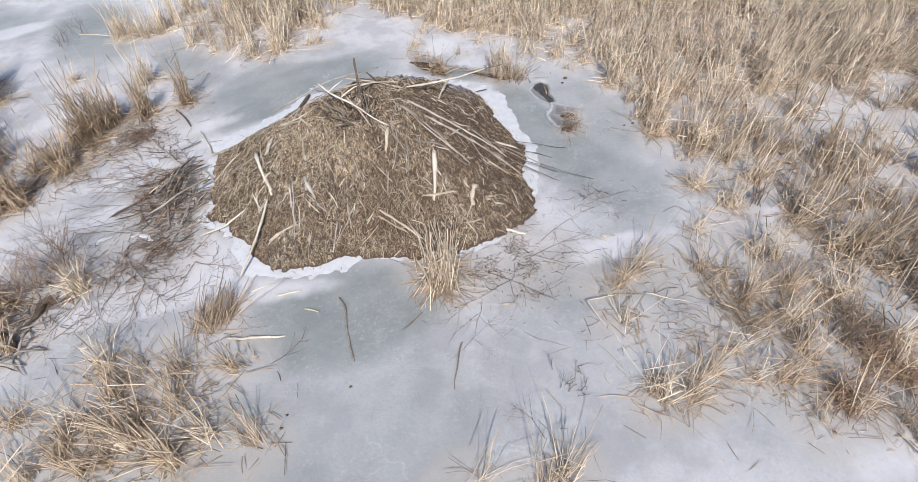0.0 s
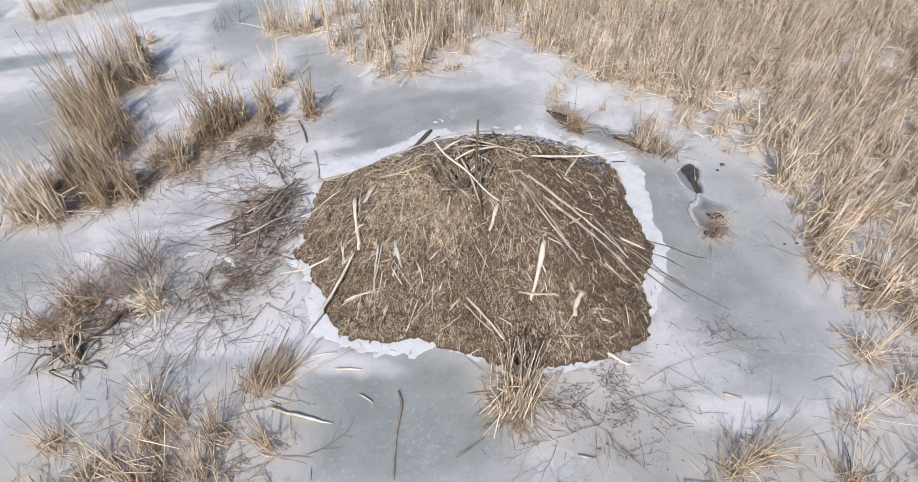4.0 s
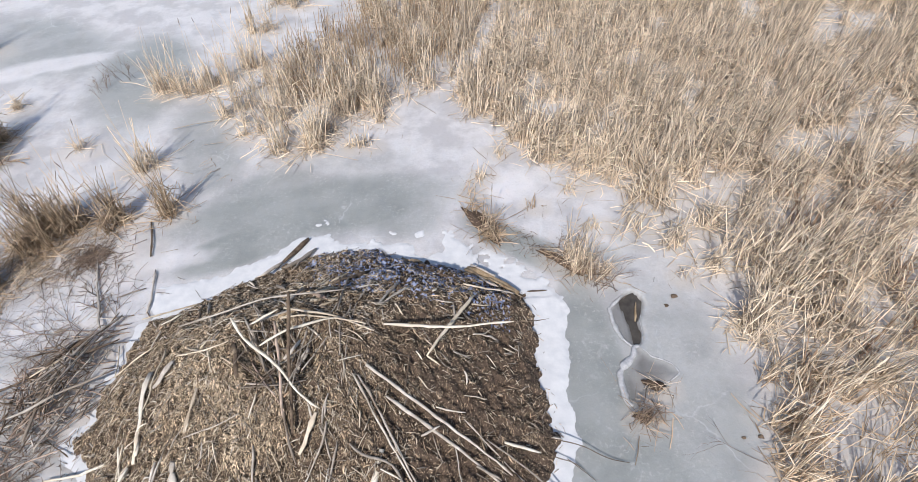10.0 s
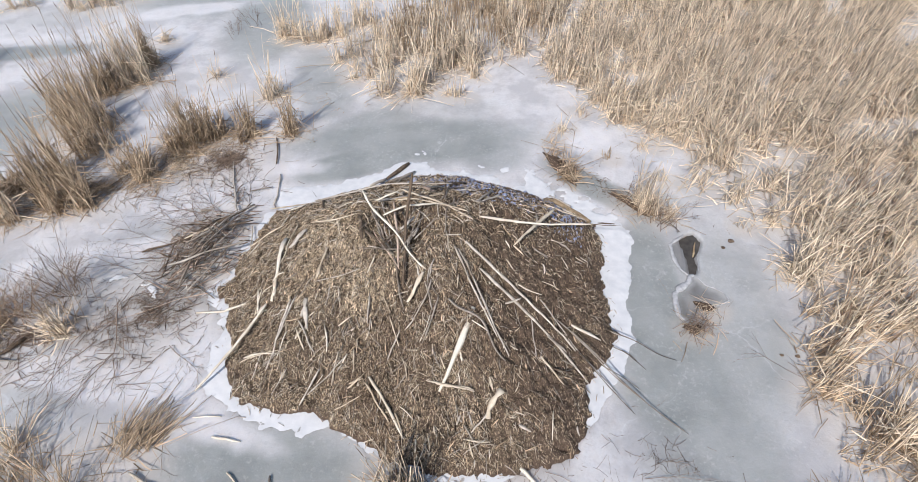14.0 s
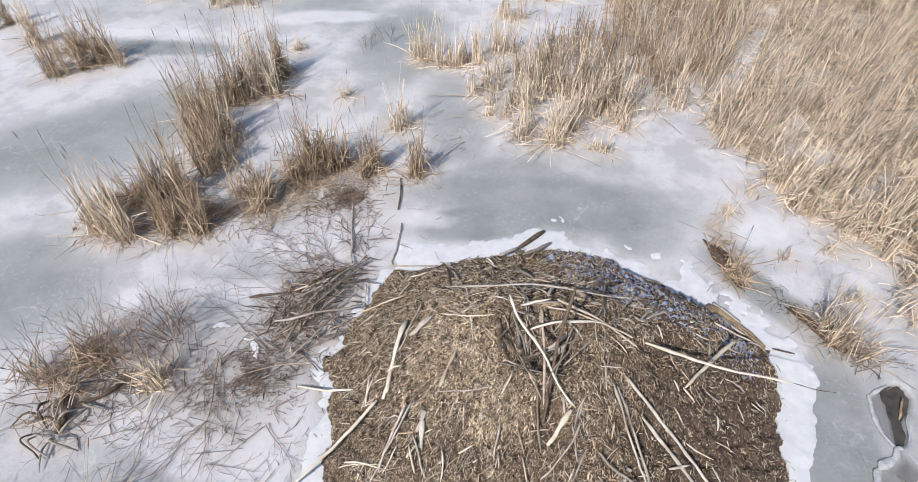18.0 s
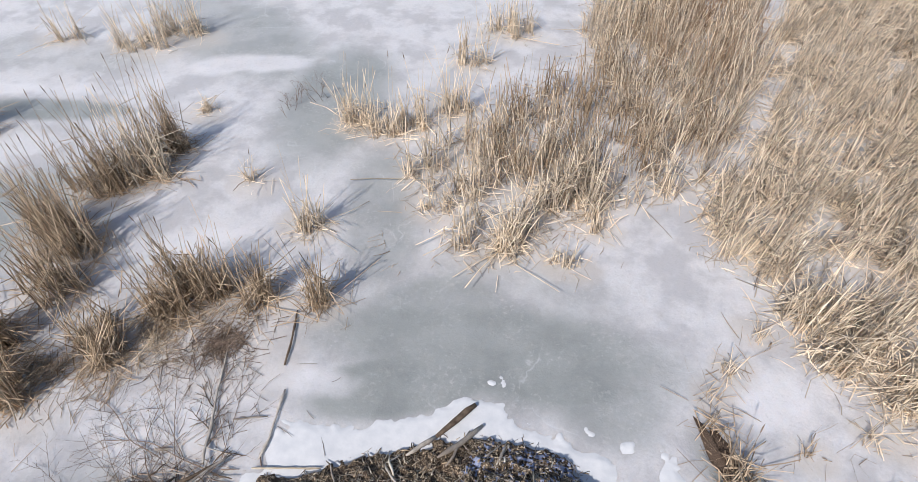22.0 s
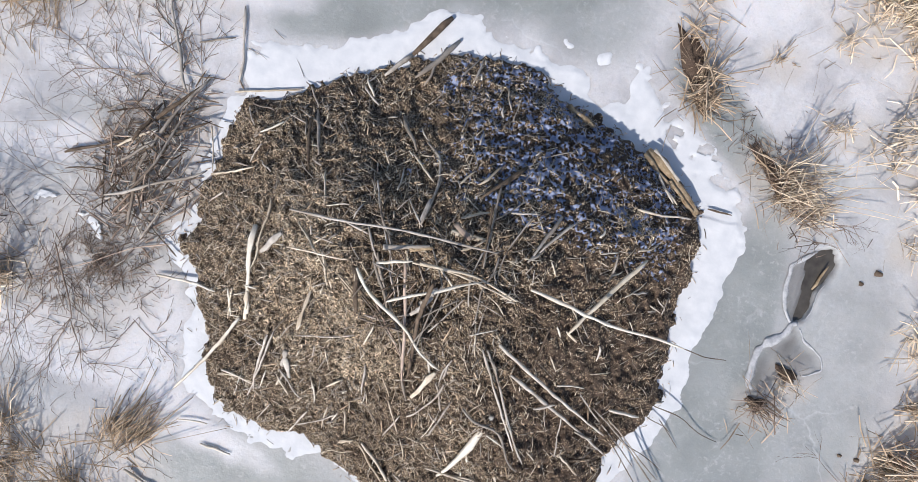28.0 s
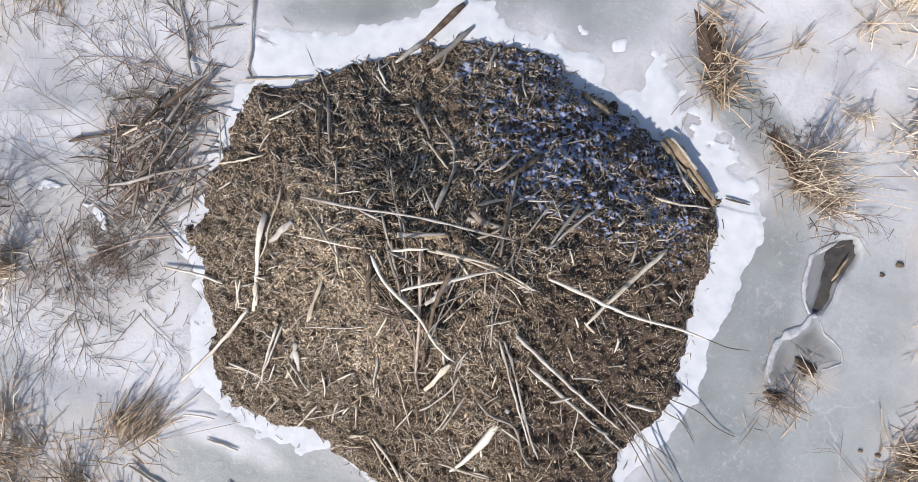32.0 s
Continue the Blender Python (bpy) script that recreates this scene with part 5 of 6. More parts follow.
for k in range(22):
    a, rr = rng.uniform(0, 2 * np.pi), 0.6 * np.sqrt(rng.random())
    cx, cy = 0.16 + 1.0 * rr * math.cos(a), -0.72 + 0.8 * rr * math.sin(a)
    ln, way = rng.uniform(0.25, 0.7), rng.choice([0.9, 2.2, 1.2, -0.9]) + rng.normal(0, 0.4)
    ex, ey, rise = math.cos(way) * ln / 2, math.sin(way) * ln / 2, rng.normal(0, 0.08)
    z = at_lodge(cx, cy) + rng.uniform(0.06, 0.22)
    rod([(cx - ex, cy - ey, z - rise), (cx, cy, z), (cx + ex, cy + ey, z + rise)], rng.uniform(0.005, 0.012), (BARK, GREY, BRUSH, GREY, BARK)[k % 5], "twig", sides=5)
# more gnawed sticks all over the mound
for k, (x, y) in enumerate(zip(*scatter_lodge(120))):
    out = math.atan2(y - APEX[1], x - APEX[0]) + rng.normal(0, 0.55)
    ln = rng.uniform(0.12, 0.42)
    dx, dy = math.cos(out) * ln / 2, math.sin(out) * ln / 2
    r = rng.uniform(0.007, 0.018)
    rod(laid([(x - dx, y - dy), (x + dx * 0.1 + rng.normal(0, 0.02), y), (x + dx, y + dy)], r), r, (GREY, LIGHT, PALE, LIGHT, WHITE)[k % 5], "stick", sides=6)

# ---- logs by the lodge ----
def log(name, label, P, r, mat, category="log", **how):
    ob = thing(name, label, category, {"stick": "loose sticks on the ice", "log": "logs at the lodge's foot"}.get(name, ""))
    return rod(P, r, mat, "trunk", ob, sides=10, **how)


ob = log("log", "dark barked log on the snow, one end pale and gnawed", [(-0.84, 3.02, 0.07), (-1.0, 2.72, 0.07), (-1.18, 2.3, 0.11)], 0.047, BARK, taper=0.9)
rod([(-1.18, 2.3, 0.11), (-1.32, 2.08, 0.17), (-1.42, 1.85, 0.24)], 0.038, LIGHT, "gnawed_end", ob, label="pale gnawed end")
log("log", "slim bleached log leaning on the lodge from the snow", [(-0.62, 2.75, 0.06), (-0.78, 2.4, 0.16), (-0.98, 1.95, 0.36)], 0.04, LIGHT)
ob = log("log", "rotten yellow-brown log, split and peeling, at the lodge's foot", [(2.48, 2.24, 0.16), (2.7, 2.14, 0.20), (2.95, 1.98, 0.21), (3.2, 1.80, 0.22), (3.45, 1.62, 0.20)], 0.085, ROTTEN, flat=0.5, knots=0.32, taper=0.6)
for P, r, mat in (([(2.44, 2.16, 0.22), (2.66, 2.02, 0.26), (2.98, 1.82, 0.26)], 0.034, ROTTEN), ([(2.55, 2.26, 0.23), (2.78, 2.12, 0.27), (3.02, 1.96, 0.27)], 0.028, LIGHT), ([(2.9, 1.92, 0.26), (3.15, 1.76, 0.28), (3.38, 1.62, 0.25)], 0.030, ROTTEN), ([(2.42, 2.05, 0.20), (2.62, 1.9, 0.24)], 0.022, BARK)):
    rod(P, r, mat, "bark_strip", ob, flat=0.4, knots=0.4, label="torn strip of wood")
log("log", "grey dead trunk lying from the ice to the lodge", [(-3.72, 2.1, 0.03), (-3.62, 1.8, 0.045), (-3.56, 1.55, 0.035), (-3.45, 1.3, 0.04), (-3.41, 1.02, 0.035)], 0.027, LIGHT, taper=0.6, knots=0.3)
log("stick", "dark broken branch lying on the ice by the reeds", [(-3.99, 2.46, 0.03), (-4.16, 2.86, 0.05), (-4.45, 3.48, 0.03)], 0.022, BARK, "stick", knots=0.25)
log("stick", "grey branch lying on the snow", [(-4.15, 1.37, 0.04), (-3.9, 1.5, 0.05), (-3.69, 1.62, 0.04)], 0.018, GREY, "stick")
log("stick", "thin straight stick on the snow at the lodge's foot", [(-3.3, 0.93, 0.05), (-3.0, 1.06, 0.05), (-2.5, 1.28, 0.06)], 0.012, LIGHT, "stick")
log("stick", "dark curved stick frozen on the pond ice", [(-0.93, -4.5, 0.03), (-0.84, -4.75, 0.03), (-0.90, -5.2, 0.03), (-0.86, -5.95, 0.025)], 0.021, GREY, "stick")
for label, P, r, mat in (("pale split stick at the reeds' edge", [(-2.96, -4.86, 0.06), (-2.5, -4.98, 0.05), (-1.92, -5.09, 0.03)], 0.026, WHITE),
                         ("short pale stick on the ice", [(-2.06, -4.12, 0.03), (-1.59, -4.11, 0.03)], 0.022, WHITE), ("short peeled stick on the snow at the lodge's foot", [(-2.5, -3.9, 0.05), (-2.28, -3.83, 0.05), (-2.06, -3.8, 0.05)], 0.016, WHITE), ("short pale stick on the ice", [(-1.57, -4.58, 0.03), (-1.32, -4.73, 0.03)], 0.018, PALE),
                         ("short pale stick on the snow", [(2.58, -3.68, 0.06), (2.98, -3.92, 0.04)], 0.03, WHITE), ("short pale stick on the snow", [(4.41, -4.41, 0.03), (4.69, -4.5, 0.03)], 0.02, PALE),
                         ("long straw-coloured stalk lying on the ice", [(3.38, -5.92, 0.1), (3.95, -5.95, 0.1)], 0.012, STRAW), ("long straw-coloured stalk lying on the ice", [(4.48, -6.07, 0.1), (5.19, -6.47, 0.04)], 0.012, STRAW),
                         ("long straw-coloured stalk lying on the ice", [(3.38, -5.92, 0.12), (3.5, -6.5, 0.02)], 0.012, STRAW), ("dark crooked branch frozen into the ice", [(0.99, -6.1, 0.03), (0.78, -6.5, 0.05), (0.62, -6.95, 0.03)], 0.014, GREY),
                         ("small pale chip of wood on the ice", [(1.89, -5.51, 0.03), (2.15, -5.56, 0.03)], 0.018, PALE), ("white split stick west of the lodge", [(-3.52, -2.02, 0.05), (-3.0, -1.93, 0.10), (-2.52, -1.86, 0.38)], 0.022, WHITE),
                         ("long peeled stick leaning out from the lodge", [(-1.98, -2.0, 0.66), (-2.3, -2.7, 0.36), (-2.70, -3.48, 0.06)], 0.024, WHITE)):
    log("stick", label, P, r, mat, "stick")


# ---- brush ----
def branching(lines, p, way, length, r, depth, spread, flat, kids):
    """Adds the line of one branch and of its side twigs."""
    way = unit(np.asarray(way, float))
    pts = [np.asarray(p, float)]
    for _ in range(4):
        way = unit(way + rng.normal(0, 0.13, 3) * (1, 1, flat))
        q = pts[-1] + way * length / 4
        q[2] = max(q[2], 0.012)
        pts.append(q)
    lines.append((np.array(pts), r * np.array([1, 0.85, 0.7, 0.5, 0.25])))
    if depth:
        for _ in range(kids):
            t = rng.uniform(0.25, 0.95) * 4
            i = min(int(t), 3)
            q = pts[i] + (pts[i + 1] - pts[i]) * (t - i)
            d = unit(way + rng.normal(0, spread, 3) * (1, 1, flat))
            branching(lines, q, d, length * rng.uniform(0.35, 0.65), r * 0.55, depth - 1, spread, flat, kids)


def brushwood(name, label, category, lines, mat, parent=None, piece="stem_spray"):
    P, R = np.stack([a for a, _ in lines]), np.stack([b for _, b in lines])
    ob = parent or thing(name, label, category, {"shrub": "bare shrubs on the ice", "fallen_branch": "fallen branches on the snow"}.get(name, ""))
    part(piece, mesh_np(piece, *tubes(P, R, 3, False), mat), ob, kind="stuff")
    return ob


def shrub(x, y, n, size, mat, label, lean=0.9):
    lines = []
    for _ in range(n):
        a = rng.uniform(0, 2 * np.pi)
        out = rng.uniform(0.1, lean)
        branching(lines, (x + rng.normal(0, 0.16), y + rng.normal(0, 0.16), 0.0), (math.cos(a) * out, math.sin(a) * out, 1.0), size * rng.uniform(0.6, 1.15), rng.uniform(0.006, 0.010), 2, 0.5, 0.9, 3)
    return brushwood("shrub", label, "shrub", lines, mat)


shrub(-7.0, -2.75, 34, 0.9, BRUSH, "low bare brown shrub of thin twigs on the ice")
shrub(-6.5, -2.7, 22, 0.75, RUSTY, "low bare reddish shrub of thin twigs")
shrub(-6.2, -2.0, 30, 0.85, TWIG, "low bare brown shrub of thin twigs on the ice")
shrub(-5.6, -2.75, 14, 0.7, REED, "dry straw-coloured weed tuft")
shrub(-7.3, -3.5, 24, 0.9, BRUSH, "low bare brown shrub of thin twigs on the ice")
shrub(5.0, 2.05, 12, 0.7, TWIG, "small bare shrub in the reeds' edge")
shrub(4.55, 2.4, 9, 0.6, TWIG, "small bare shrub in the reeds' edge")
shrub(2.5, -7.35, 9, 0.22, TWIG, "tiny bare shrub frozen into the ice")
shrub(-8.4, 8.9, 8, 0.6, TWIG, "sparse bare shrub standing in the ice")
shrub(-7.9, 9.6, 6, 0.9, TWIG, "sparse bare shrub standing in the ice")
shrub(8.0, -4.4, 16, 0.7, TWIG, "small bare shrub among fallen reeds")
shrub(7.2, -7.9, 16, 0.7, TWIG, "small bare shrub among fallen reeds")
WEST_BRANCHES = ((-5.0, -2.6, 0.4, 1.5, 6), (-4.6, -3.0, 2.2, 1.2, 5), (-4.2, -2.3, 1.2, 1.1, 5), (-5.3, -1.3, 3.0, 1.4, 6), (-4.4, 0.6, 2.6, 2.0, 7),
         (-4.2, 0.2, 3.3, 1.6, 6), (-3.6, -2.8, 4.2, 1.0, 4), (-4.0, -3.6, 0.2, 0.9, 4), (-5.9, -4.0, 0.8, 0.8, 3), (-2.9, -4.0, 5.2, 0.9, 4),
         (-2.2, -5.6, 0.3, 0.8, 4), (-4.5, -0.6, 3.0, 1.9, 6), (-4.4, -0.3, 2.7, 2.1, 6), (-4.6, -0.9, 3.3, 1.7, 6), (-4.2, 0.3, 2.3, 2.2, 6),
         (-3.9, 0.8, 1.9, 1.9, 5), (-4.0, 1.0, 2.4, 2.0, 6), (-5.6, -3.1, 4.3, 1.5, 5), (-5.5, -3.0, 5.0, 1.3, 5), (-5.7, -2.9, 3.8, 1.6, 5))
SOUTH_BRANCHES = ((1.9, -4.7, 5.6, 1.3, 7), (2.3, -5.0, 3.6, 1.2, 7), (2.7, -4.6, 0.2, 1.3, 6), (3.2, -4.2, 0.7, 1.4, 5), (1.6, -5.3, 4.4, 1.1, 6),
         (2.5, -4.3, 1.0, 0.9, 6), (3.4, -4.9, 2.4, 1.0, 5), (4.4, -3.5, 0.2, 1.0, 4), (7.0, -1.3, 2.8, 0.9, 3), (1.7, -8.1, 1.7, 0.7, 4))
def spray(lines, p, a, length, r, depth, kids):
    """A nearly straight flat branch whose side twigs leave alternately at a sharp angle."""
    pts, a0 = [np.asarray(p, float)], a
    for _ in range(4):
        a0 += rng.normal(0, 0.09)
        pts.append(pts[-1] + np.array([math.cos(a0), math.sin(a0), 0.0]) * length / 4)
        pts[-1][2] = max(0.012, pts[-1][2] + rng.normal(0, 0.012))
    lines.append((np.array(pts), r * np.array([1, 0.85, 0.7, 0.5, 0.25])))
    if depth:
        for k in range(kids):
            t = 4 * (0.15 + 0.8 * (k + rng.random()) / kids)
            i = min(int(t), 3)
            spray(lines, pts[i] + (pts[i + 1] - pts[i]) * (t - i), a0 + (1 if k % 2 else -1) * rng.uniform(0.35, 0.85), length * (0.62 - 0.085 * t) * rng.uniform(0.7, 1.2), r * 0.6, depth - 1, max(kids - 2, 2))


for x, y, a, ln, n in WEST_BRANCHES + SOUTH_BRANCHES:
    lines = []
    if x < 0:
        spray(lines, (x, y, 0.03), a, ln, 0.0065, 2, n)
    else:
        branching(lines, (x, y, 0.03), (math.cos(a), math.sin(a), 0.05), ln, 0.0055, 2, 0.6, 0.12, n)
    brushwood("fallen_branch", "dark bare branch lying flat on the snow ice", "branch", lines, TWIG, piece="twig_spray")


def sapling(label, pts, r, mat, kids, reach):
    """A felled sapling: a thin bent stem with side branches that fork toward its tip."""
    ob = thing("felled_sapling", label, "sapling", "felled saplings west of the lodge")
    rod(np.c_[np.array(pts, float), np.linspace(0.10 if r > 0.012 else 0.05, 0.025, len(pts))], r, mat, "stem", ob, taper=0.5, sides=6)
    lines, p = [], np.array(pts, float)
    for k in range(kids):
        t = (len(p) - 1) * (0.2 + 0.78 * (k + rng.random()) / kids)
        i = min(int(t), len(p) - 2)
        q, d = p[i] + (p[i + 1] - p[i]) * (t - i), p[i + 1] - p[i]
        spray(lines, (q[0], q[1], 0.04), math.atan2(d[1], d[0]) + (1 if k % 2 else -1) * rng.uniform(0.35, 0.8), reach * rng.uniform(0.6, 1.2), r * 0.42 + 0.001, 2, 4)
    brushwood("", "", "", lines, TWIG, ob, "twig_spray")


sapling("long grey felled sapling lying on the ice by the lodge", [(-4.06, 0.64), (-4.19, 0.78), (-4.37, 1.16), (-4.57, 1.44), (-4.83, 1.89), (-5.15, 2.5)], 0.028, LIGHT, 7, 0.5)
sapling("thin dark felled sapling with many fine twigs", [(-3.76, 0.62), (-4.48, 0.59), (-5.03, 0.61), (-5.4, 0.49), (-5.75, 0.34)], 0.010, TWIG, 8, 0.6)
sapling("thin dark felled sapling with many fine twigs", [(-4.71, 0.48), (-5.4, 0.49), (-5.74, 0.68), (-6.2, 0.82), (-6.62, 0.73)], 0.008, TWIG, 8, 0.55)
sapling("thin dark felled sapling lying on the snow", [(-4.36, 0.11), (-4.74, 0.28), (-5.01, 0.53), (-5.18, 0.76), (-5.36, 1.14)], 0.008, TWIG, 6, 0.45)
sapling("long thin bent sapling lying over the snow", [(-3.5, -1.53), (-3.96, -1.78), (-4.51, -2.25), (-5.25, -2.71)], 0.010, BRUSH, 6, 0.5)
sapling("dark felled sapling that forks over the snow", [(-5.04, -2.1), (-4.83, -2.48), (-4.63, -2.77), (-4.47, -3.09)], 0.013, TWIG, 5, 0.6)
sapling("dark forked branch spread over the snow", [(-4.47, -3.09), (-4.57, -3.49), (-4.67, -4.08)], 0.008, TWIG, 7, 0.6)
sapling("dark forked branch spread over the snow", [(-4.47, -3.09), (-4.2, -3.45), (-4.02, -3.8)], 0.007, TWIG, 5, 0.5)
sapling("dark forked branch spread over the snow", [(-4.93, -2.89), (-5.16, -3.48), (-5.21, -4.1)], 0.007, TWIG, 7, 0.55)
sapling("thin dark branch lying toward the lodge's foot", [(-3.62, -2.75), (-3.2, -2.95), (-2.75, -3.2)], 0.007, TWIG, 5, 0.35)


def litter(label, x, y, a, b, turn, n, length, r, mat, name="plant_litter"):
    """Small broken pieces lying flat on the ice."""
    n = int(n * 0.6)
    rr, t = np.abs(rng.normal(0, 0.6, n)), rng.uniform(0, 2 * np.pi, n)
    u, v = a * rr * np.cos(t), b * rr * np.sin(t)
    c, s = math.cos(radians(turn)), math.sin(radians(turn))
    cx, cy = x + u * c - v * s, y + u * s + v * c
    ln, w = rng.uniform(*length, n), rng.uniform(0, 2 * np.pi, n)
    P = np.stack([np.stack([cx + k * ln * np.cos(w) / 2, cy + k * ln * np.sin(w) / 2, 0.012 + 0.03 * rng.random(n) * (k + 1)], -1) for k in (-1.0, 0.0, 1.0)], 1)
    P[:, 1, :2] += rng.normal(0, 0.06, (n, 2)) * ln[:, None]
    ok = (lodge_share(cx, cy) < 0) & (wavy(cx, cy, 2.2, 2, 40) > rng.uniform(-0.6, 0.3, n))
    tagged(new(name, mesh_np(name, *tubes(P[ok], rng.uniform(*r, n)[ok, None] * np.array([1, 0.9, 0.6]), 3, False), mat)), label, "litter", kind="stuff")


litter("fine dark twig litter on the ice south of the lodge", 2.35, -4.55, 1.2, 0.85, 0, 3400, (0.02, 0.12), (0.002, 0.005), TWIG)
litter("dark curled leaves frozen on the ice", 2.3, -4.75, 1.1, 0.8, -15, 170, (0.02, 0.06), (0.004, 0.009), BARK)
litter("long thin twigs scattered south of the lodge", 2.6, -4.7, 1.2, 0.7, 0, 260, (0.15, 0.6), (0.003, 0.005), TWIG)
litter("fine twig litter on the snow west of the lodge", -4.4, -2.2, 1.2, 1.2, 20, 2200, (0.03, 0.2), (0.003, 0.006), TWIG)
litter("long thin twigs scattered west of the lodge", -4.6, -2.3, 1.4, 1.5, 0, 320, (0.2, 0.8), (0.003, 0.006), TWIG)
litter("twigs and reed scraps north-west of the lodge", -4.6, 1.6, 1.2, 1.0, 30, 260, (0.05, 0.4), (0.003, 0.006), TWIG)
litter("beige reed scraps among the west clumps", -6.3, 2.3, 1.7, 0.9, 35, 900, (0.06, 0.45), (0.003, 0.007), REED)
litter("dark twigs and reed scraps beside the west clumps", -5.2, 2.4, 0.9, 0.6, 30, 900, (0.1, 0.5), (0.003, 0.007), TWIG)
litter("beige reed scraps among the west clumps", -8.6, 0.4, 1.6, 1.0, 25, 700, (0.06, 0.45), (0.003, 0.007), REED)
litter("dark scraps on the snow beside the shrubs", -6.2, -3.0, 1.3, 1.2, 0, 1100, (0.05, 0.4), (0.003, 0.006), TWIG)
litter("wet dark scraps at the south-west reeds", -4.2, -6.3, 1.6, 1.2, 0, 1100, (0.05, 0.4), (0.003, 0.007), REED)
litter("reed scraps on the ice to the south-east", 5.6, -7.0, 2.8, 2.2, 0, 1300, (0.05, 0.5), (0.003, 0.007), REED)
litter("dark reed scraps at the pond's east edge", 4.0, 2.9, 1.5, 0.5, -33, 420, (0.04, 0.3), (0.003, 0.006), TWIG)
litter("fine scraps on the east channel's ice", 4.6, -3.2, 1.1, 0.8, 0, 350, (0.03, 0.3), (0.002, 0.004), TWIG)
litter("reed scraps along the north stand", -1.6, 6.6, 2.2, 0.9, 30, 420, (0.05, 0.4), (0.003, 0.007), REED)

t = rng.random(200) * len(LODGE)
i, f = t.astype(int), t % 1
A, B = np.array(LODGE)[i], np.array(LODGE)[(i + 1) % len(LODGE)]
q = A + (B - A) * f[:, None]
q += unit(q - (0.2, -0.6)) * (np.abs(rng.normal(0, 0.10, len(q))) - 0.03)[:, None] * np.where(q[:, 1] > 0.5, 0.4, 1.0)[:, None]
a, ln = rng.uniform(0, 6.3, len(q)), rng.uniform(0.02, 0.14, len(q))
e = np.stack([np.cos(a), np.sin(a)], -1) * ln[:, None] / 2
P = np.stack([np.c_[q - e, np.full(len(q), 0.024)], np.c_[q, rng.uniform(0.024, 0.035, len(q))], np.c_[q + e, np.full(len(q), 0.024)]], 1)
tagged(new("wood_litter", mesh_np("wood_litter", *tubes(P, rng.uniform(0.002, 0.006, len(q))[:, None] * np.ones(3), 4), CHIP)), "brown wood chips spilled round the lodge's foot", "litter", kind="stuff")

# the brush pile beside the lodge
pile = thing("brush_pile", "heap of dark and grey broken branches beside the lodge", "brush pile")
lines = []
for k in range(80):
    a, rr = rng.uniform(0, 2 * np.pi), np.sqrt(rng.random())
    cx, cy = -4.25 + 0.7 * rr * math.cos(a), -0.6 + 1.15 * rr * math.sin(a)
    way = rng.choice([1.35, 1.0, 2.7, 3.1, 2.3]) + rng.normal(0, 0.35)
    spray(lines, (cx, cy, 0.03 + 0.25 * (1 - rr) * rng.random()), way, rng.uniform(0.35, 0.95), rng.uniform(0.004, 0.007), 1, 4)
brushwood("", "", "", lines[:180], BRUSH, pile)
brushwood("", "", "", lines[180:], TWIG, pile, "twig_spray")
for P, r, mat in (([(-4.55, -1.18, 0.22), (-3.97, -0.84, 0.30), (-3.27, -0.36, 0.36)], 0.024, LIGHT), ([(-4.16, -1.49, 0.10), (-4.22, -0.62, 0.30), (-3.97, 0.27, 0.28), (-3.78, 0.92, 0.10)], 0.024, GREY), ([(-4.3, -1.1, 0.2), (-3.92, -0.48, 0.42), (-3.84, 0.38, 0.25)], 0.02, GREY),
                  ([(-5.41, -0.83, 0.05), (-4.95, -0.55, 0.10), (-4.5, -0.30, 0.16)], 0.024, BARK), ([(-4.62, -0.46, 0.22), (-4.16, -0.02, 0.26)], 0.022, PALE), ([(-4.25, 0.1, 0.2), (-3.85, 0.8, 0.10)], 0.032, BARK), ([(-4.0, -0.1, 0.3), (-3.5, 0.35, 0.2)], 0.018, BARK),
                  ([(-4.45, -0.62, 0.30), (-4.1, -0.25, 0.36)], 0.022, GREY), ([(-4.9, 0.55, 0.03), (-4.66, 0.66, 0.05)], 0.026, GREY), ([(-3.9, -1.6, 0.12), (-3.62, -0.6, 0.3), (-3.5, 0.0, 0.3)], 0.016, GREY), ([(-4.4, -0.3, 0.3), (-4.3, 0.35, 0.1)], 0.03, BARK)):
    rod(P, r, mat, "stick", pile)
for k in range(380):
    cx, cy = rng.normal(-4.2, 0.42), rng.normal(-0.55, 0.68)
    way, ln = rng.choice([1.35, 1.1, 1.5, 0.6, 2.7, 3.0]) + rng.normal(0, 0.35), rng.uniform(0.1, 0.36) * rng.choice([1, 1, 1.4, 2.2])
    low = 0.40 * math.exp(-((cx + 4.1) / 0.5) ** 2 - ((cy + 0.42) / 0.8) ** 2)
    z, tip = rng.uniform(0.1, 1.0) * low + 0.02, rng.normal(0, 0.16) * ln
    rod([(cx - math.cos(way) * ln / 2, cy - math.sin(way) * ln / 2, max(z - tip, 0.012)), (cx, cy, z + 0.01), (cx + math.cos(way) * ln / 2, cy + math.sin(way) * ln / 2, max(z + tip, 0.012))],
        rng.uniform(0.005, 0.015), (BARK, BRUSH, TWIG, GREY, BARK, BRUSH, LIGHT)[k % 7], "stick", pile, sides=5)
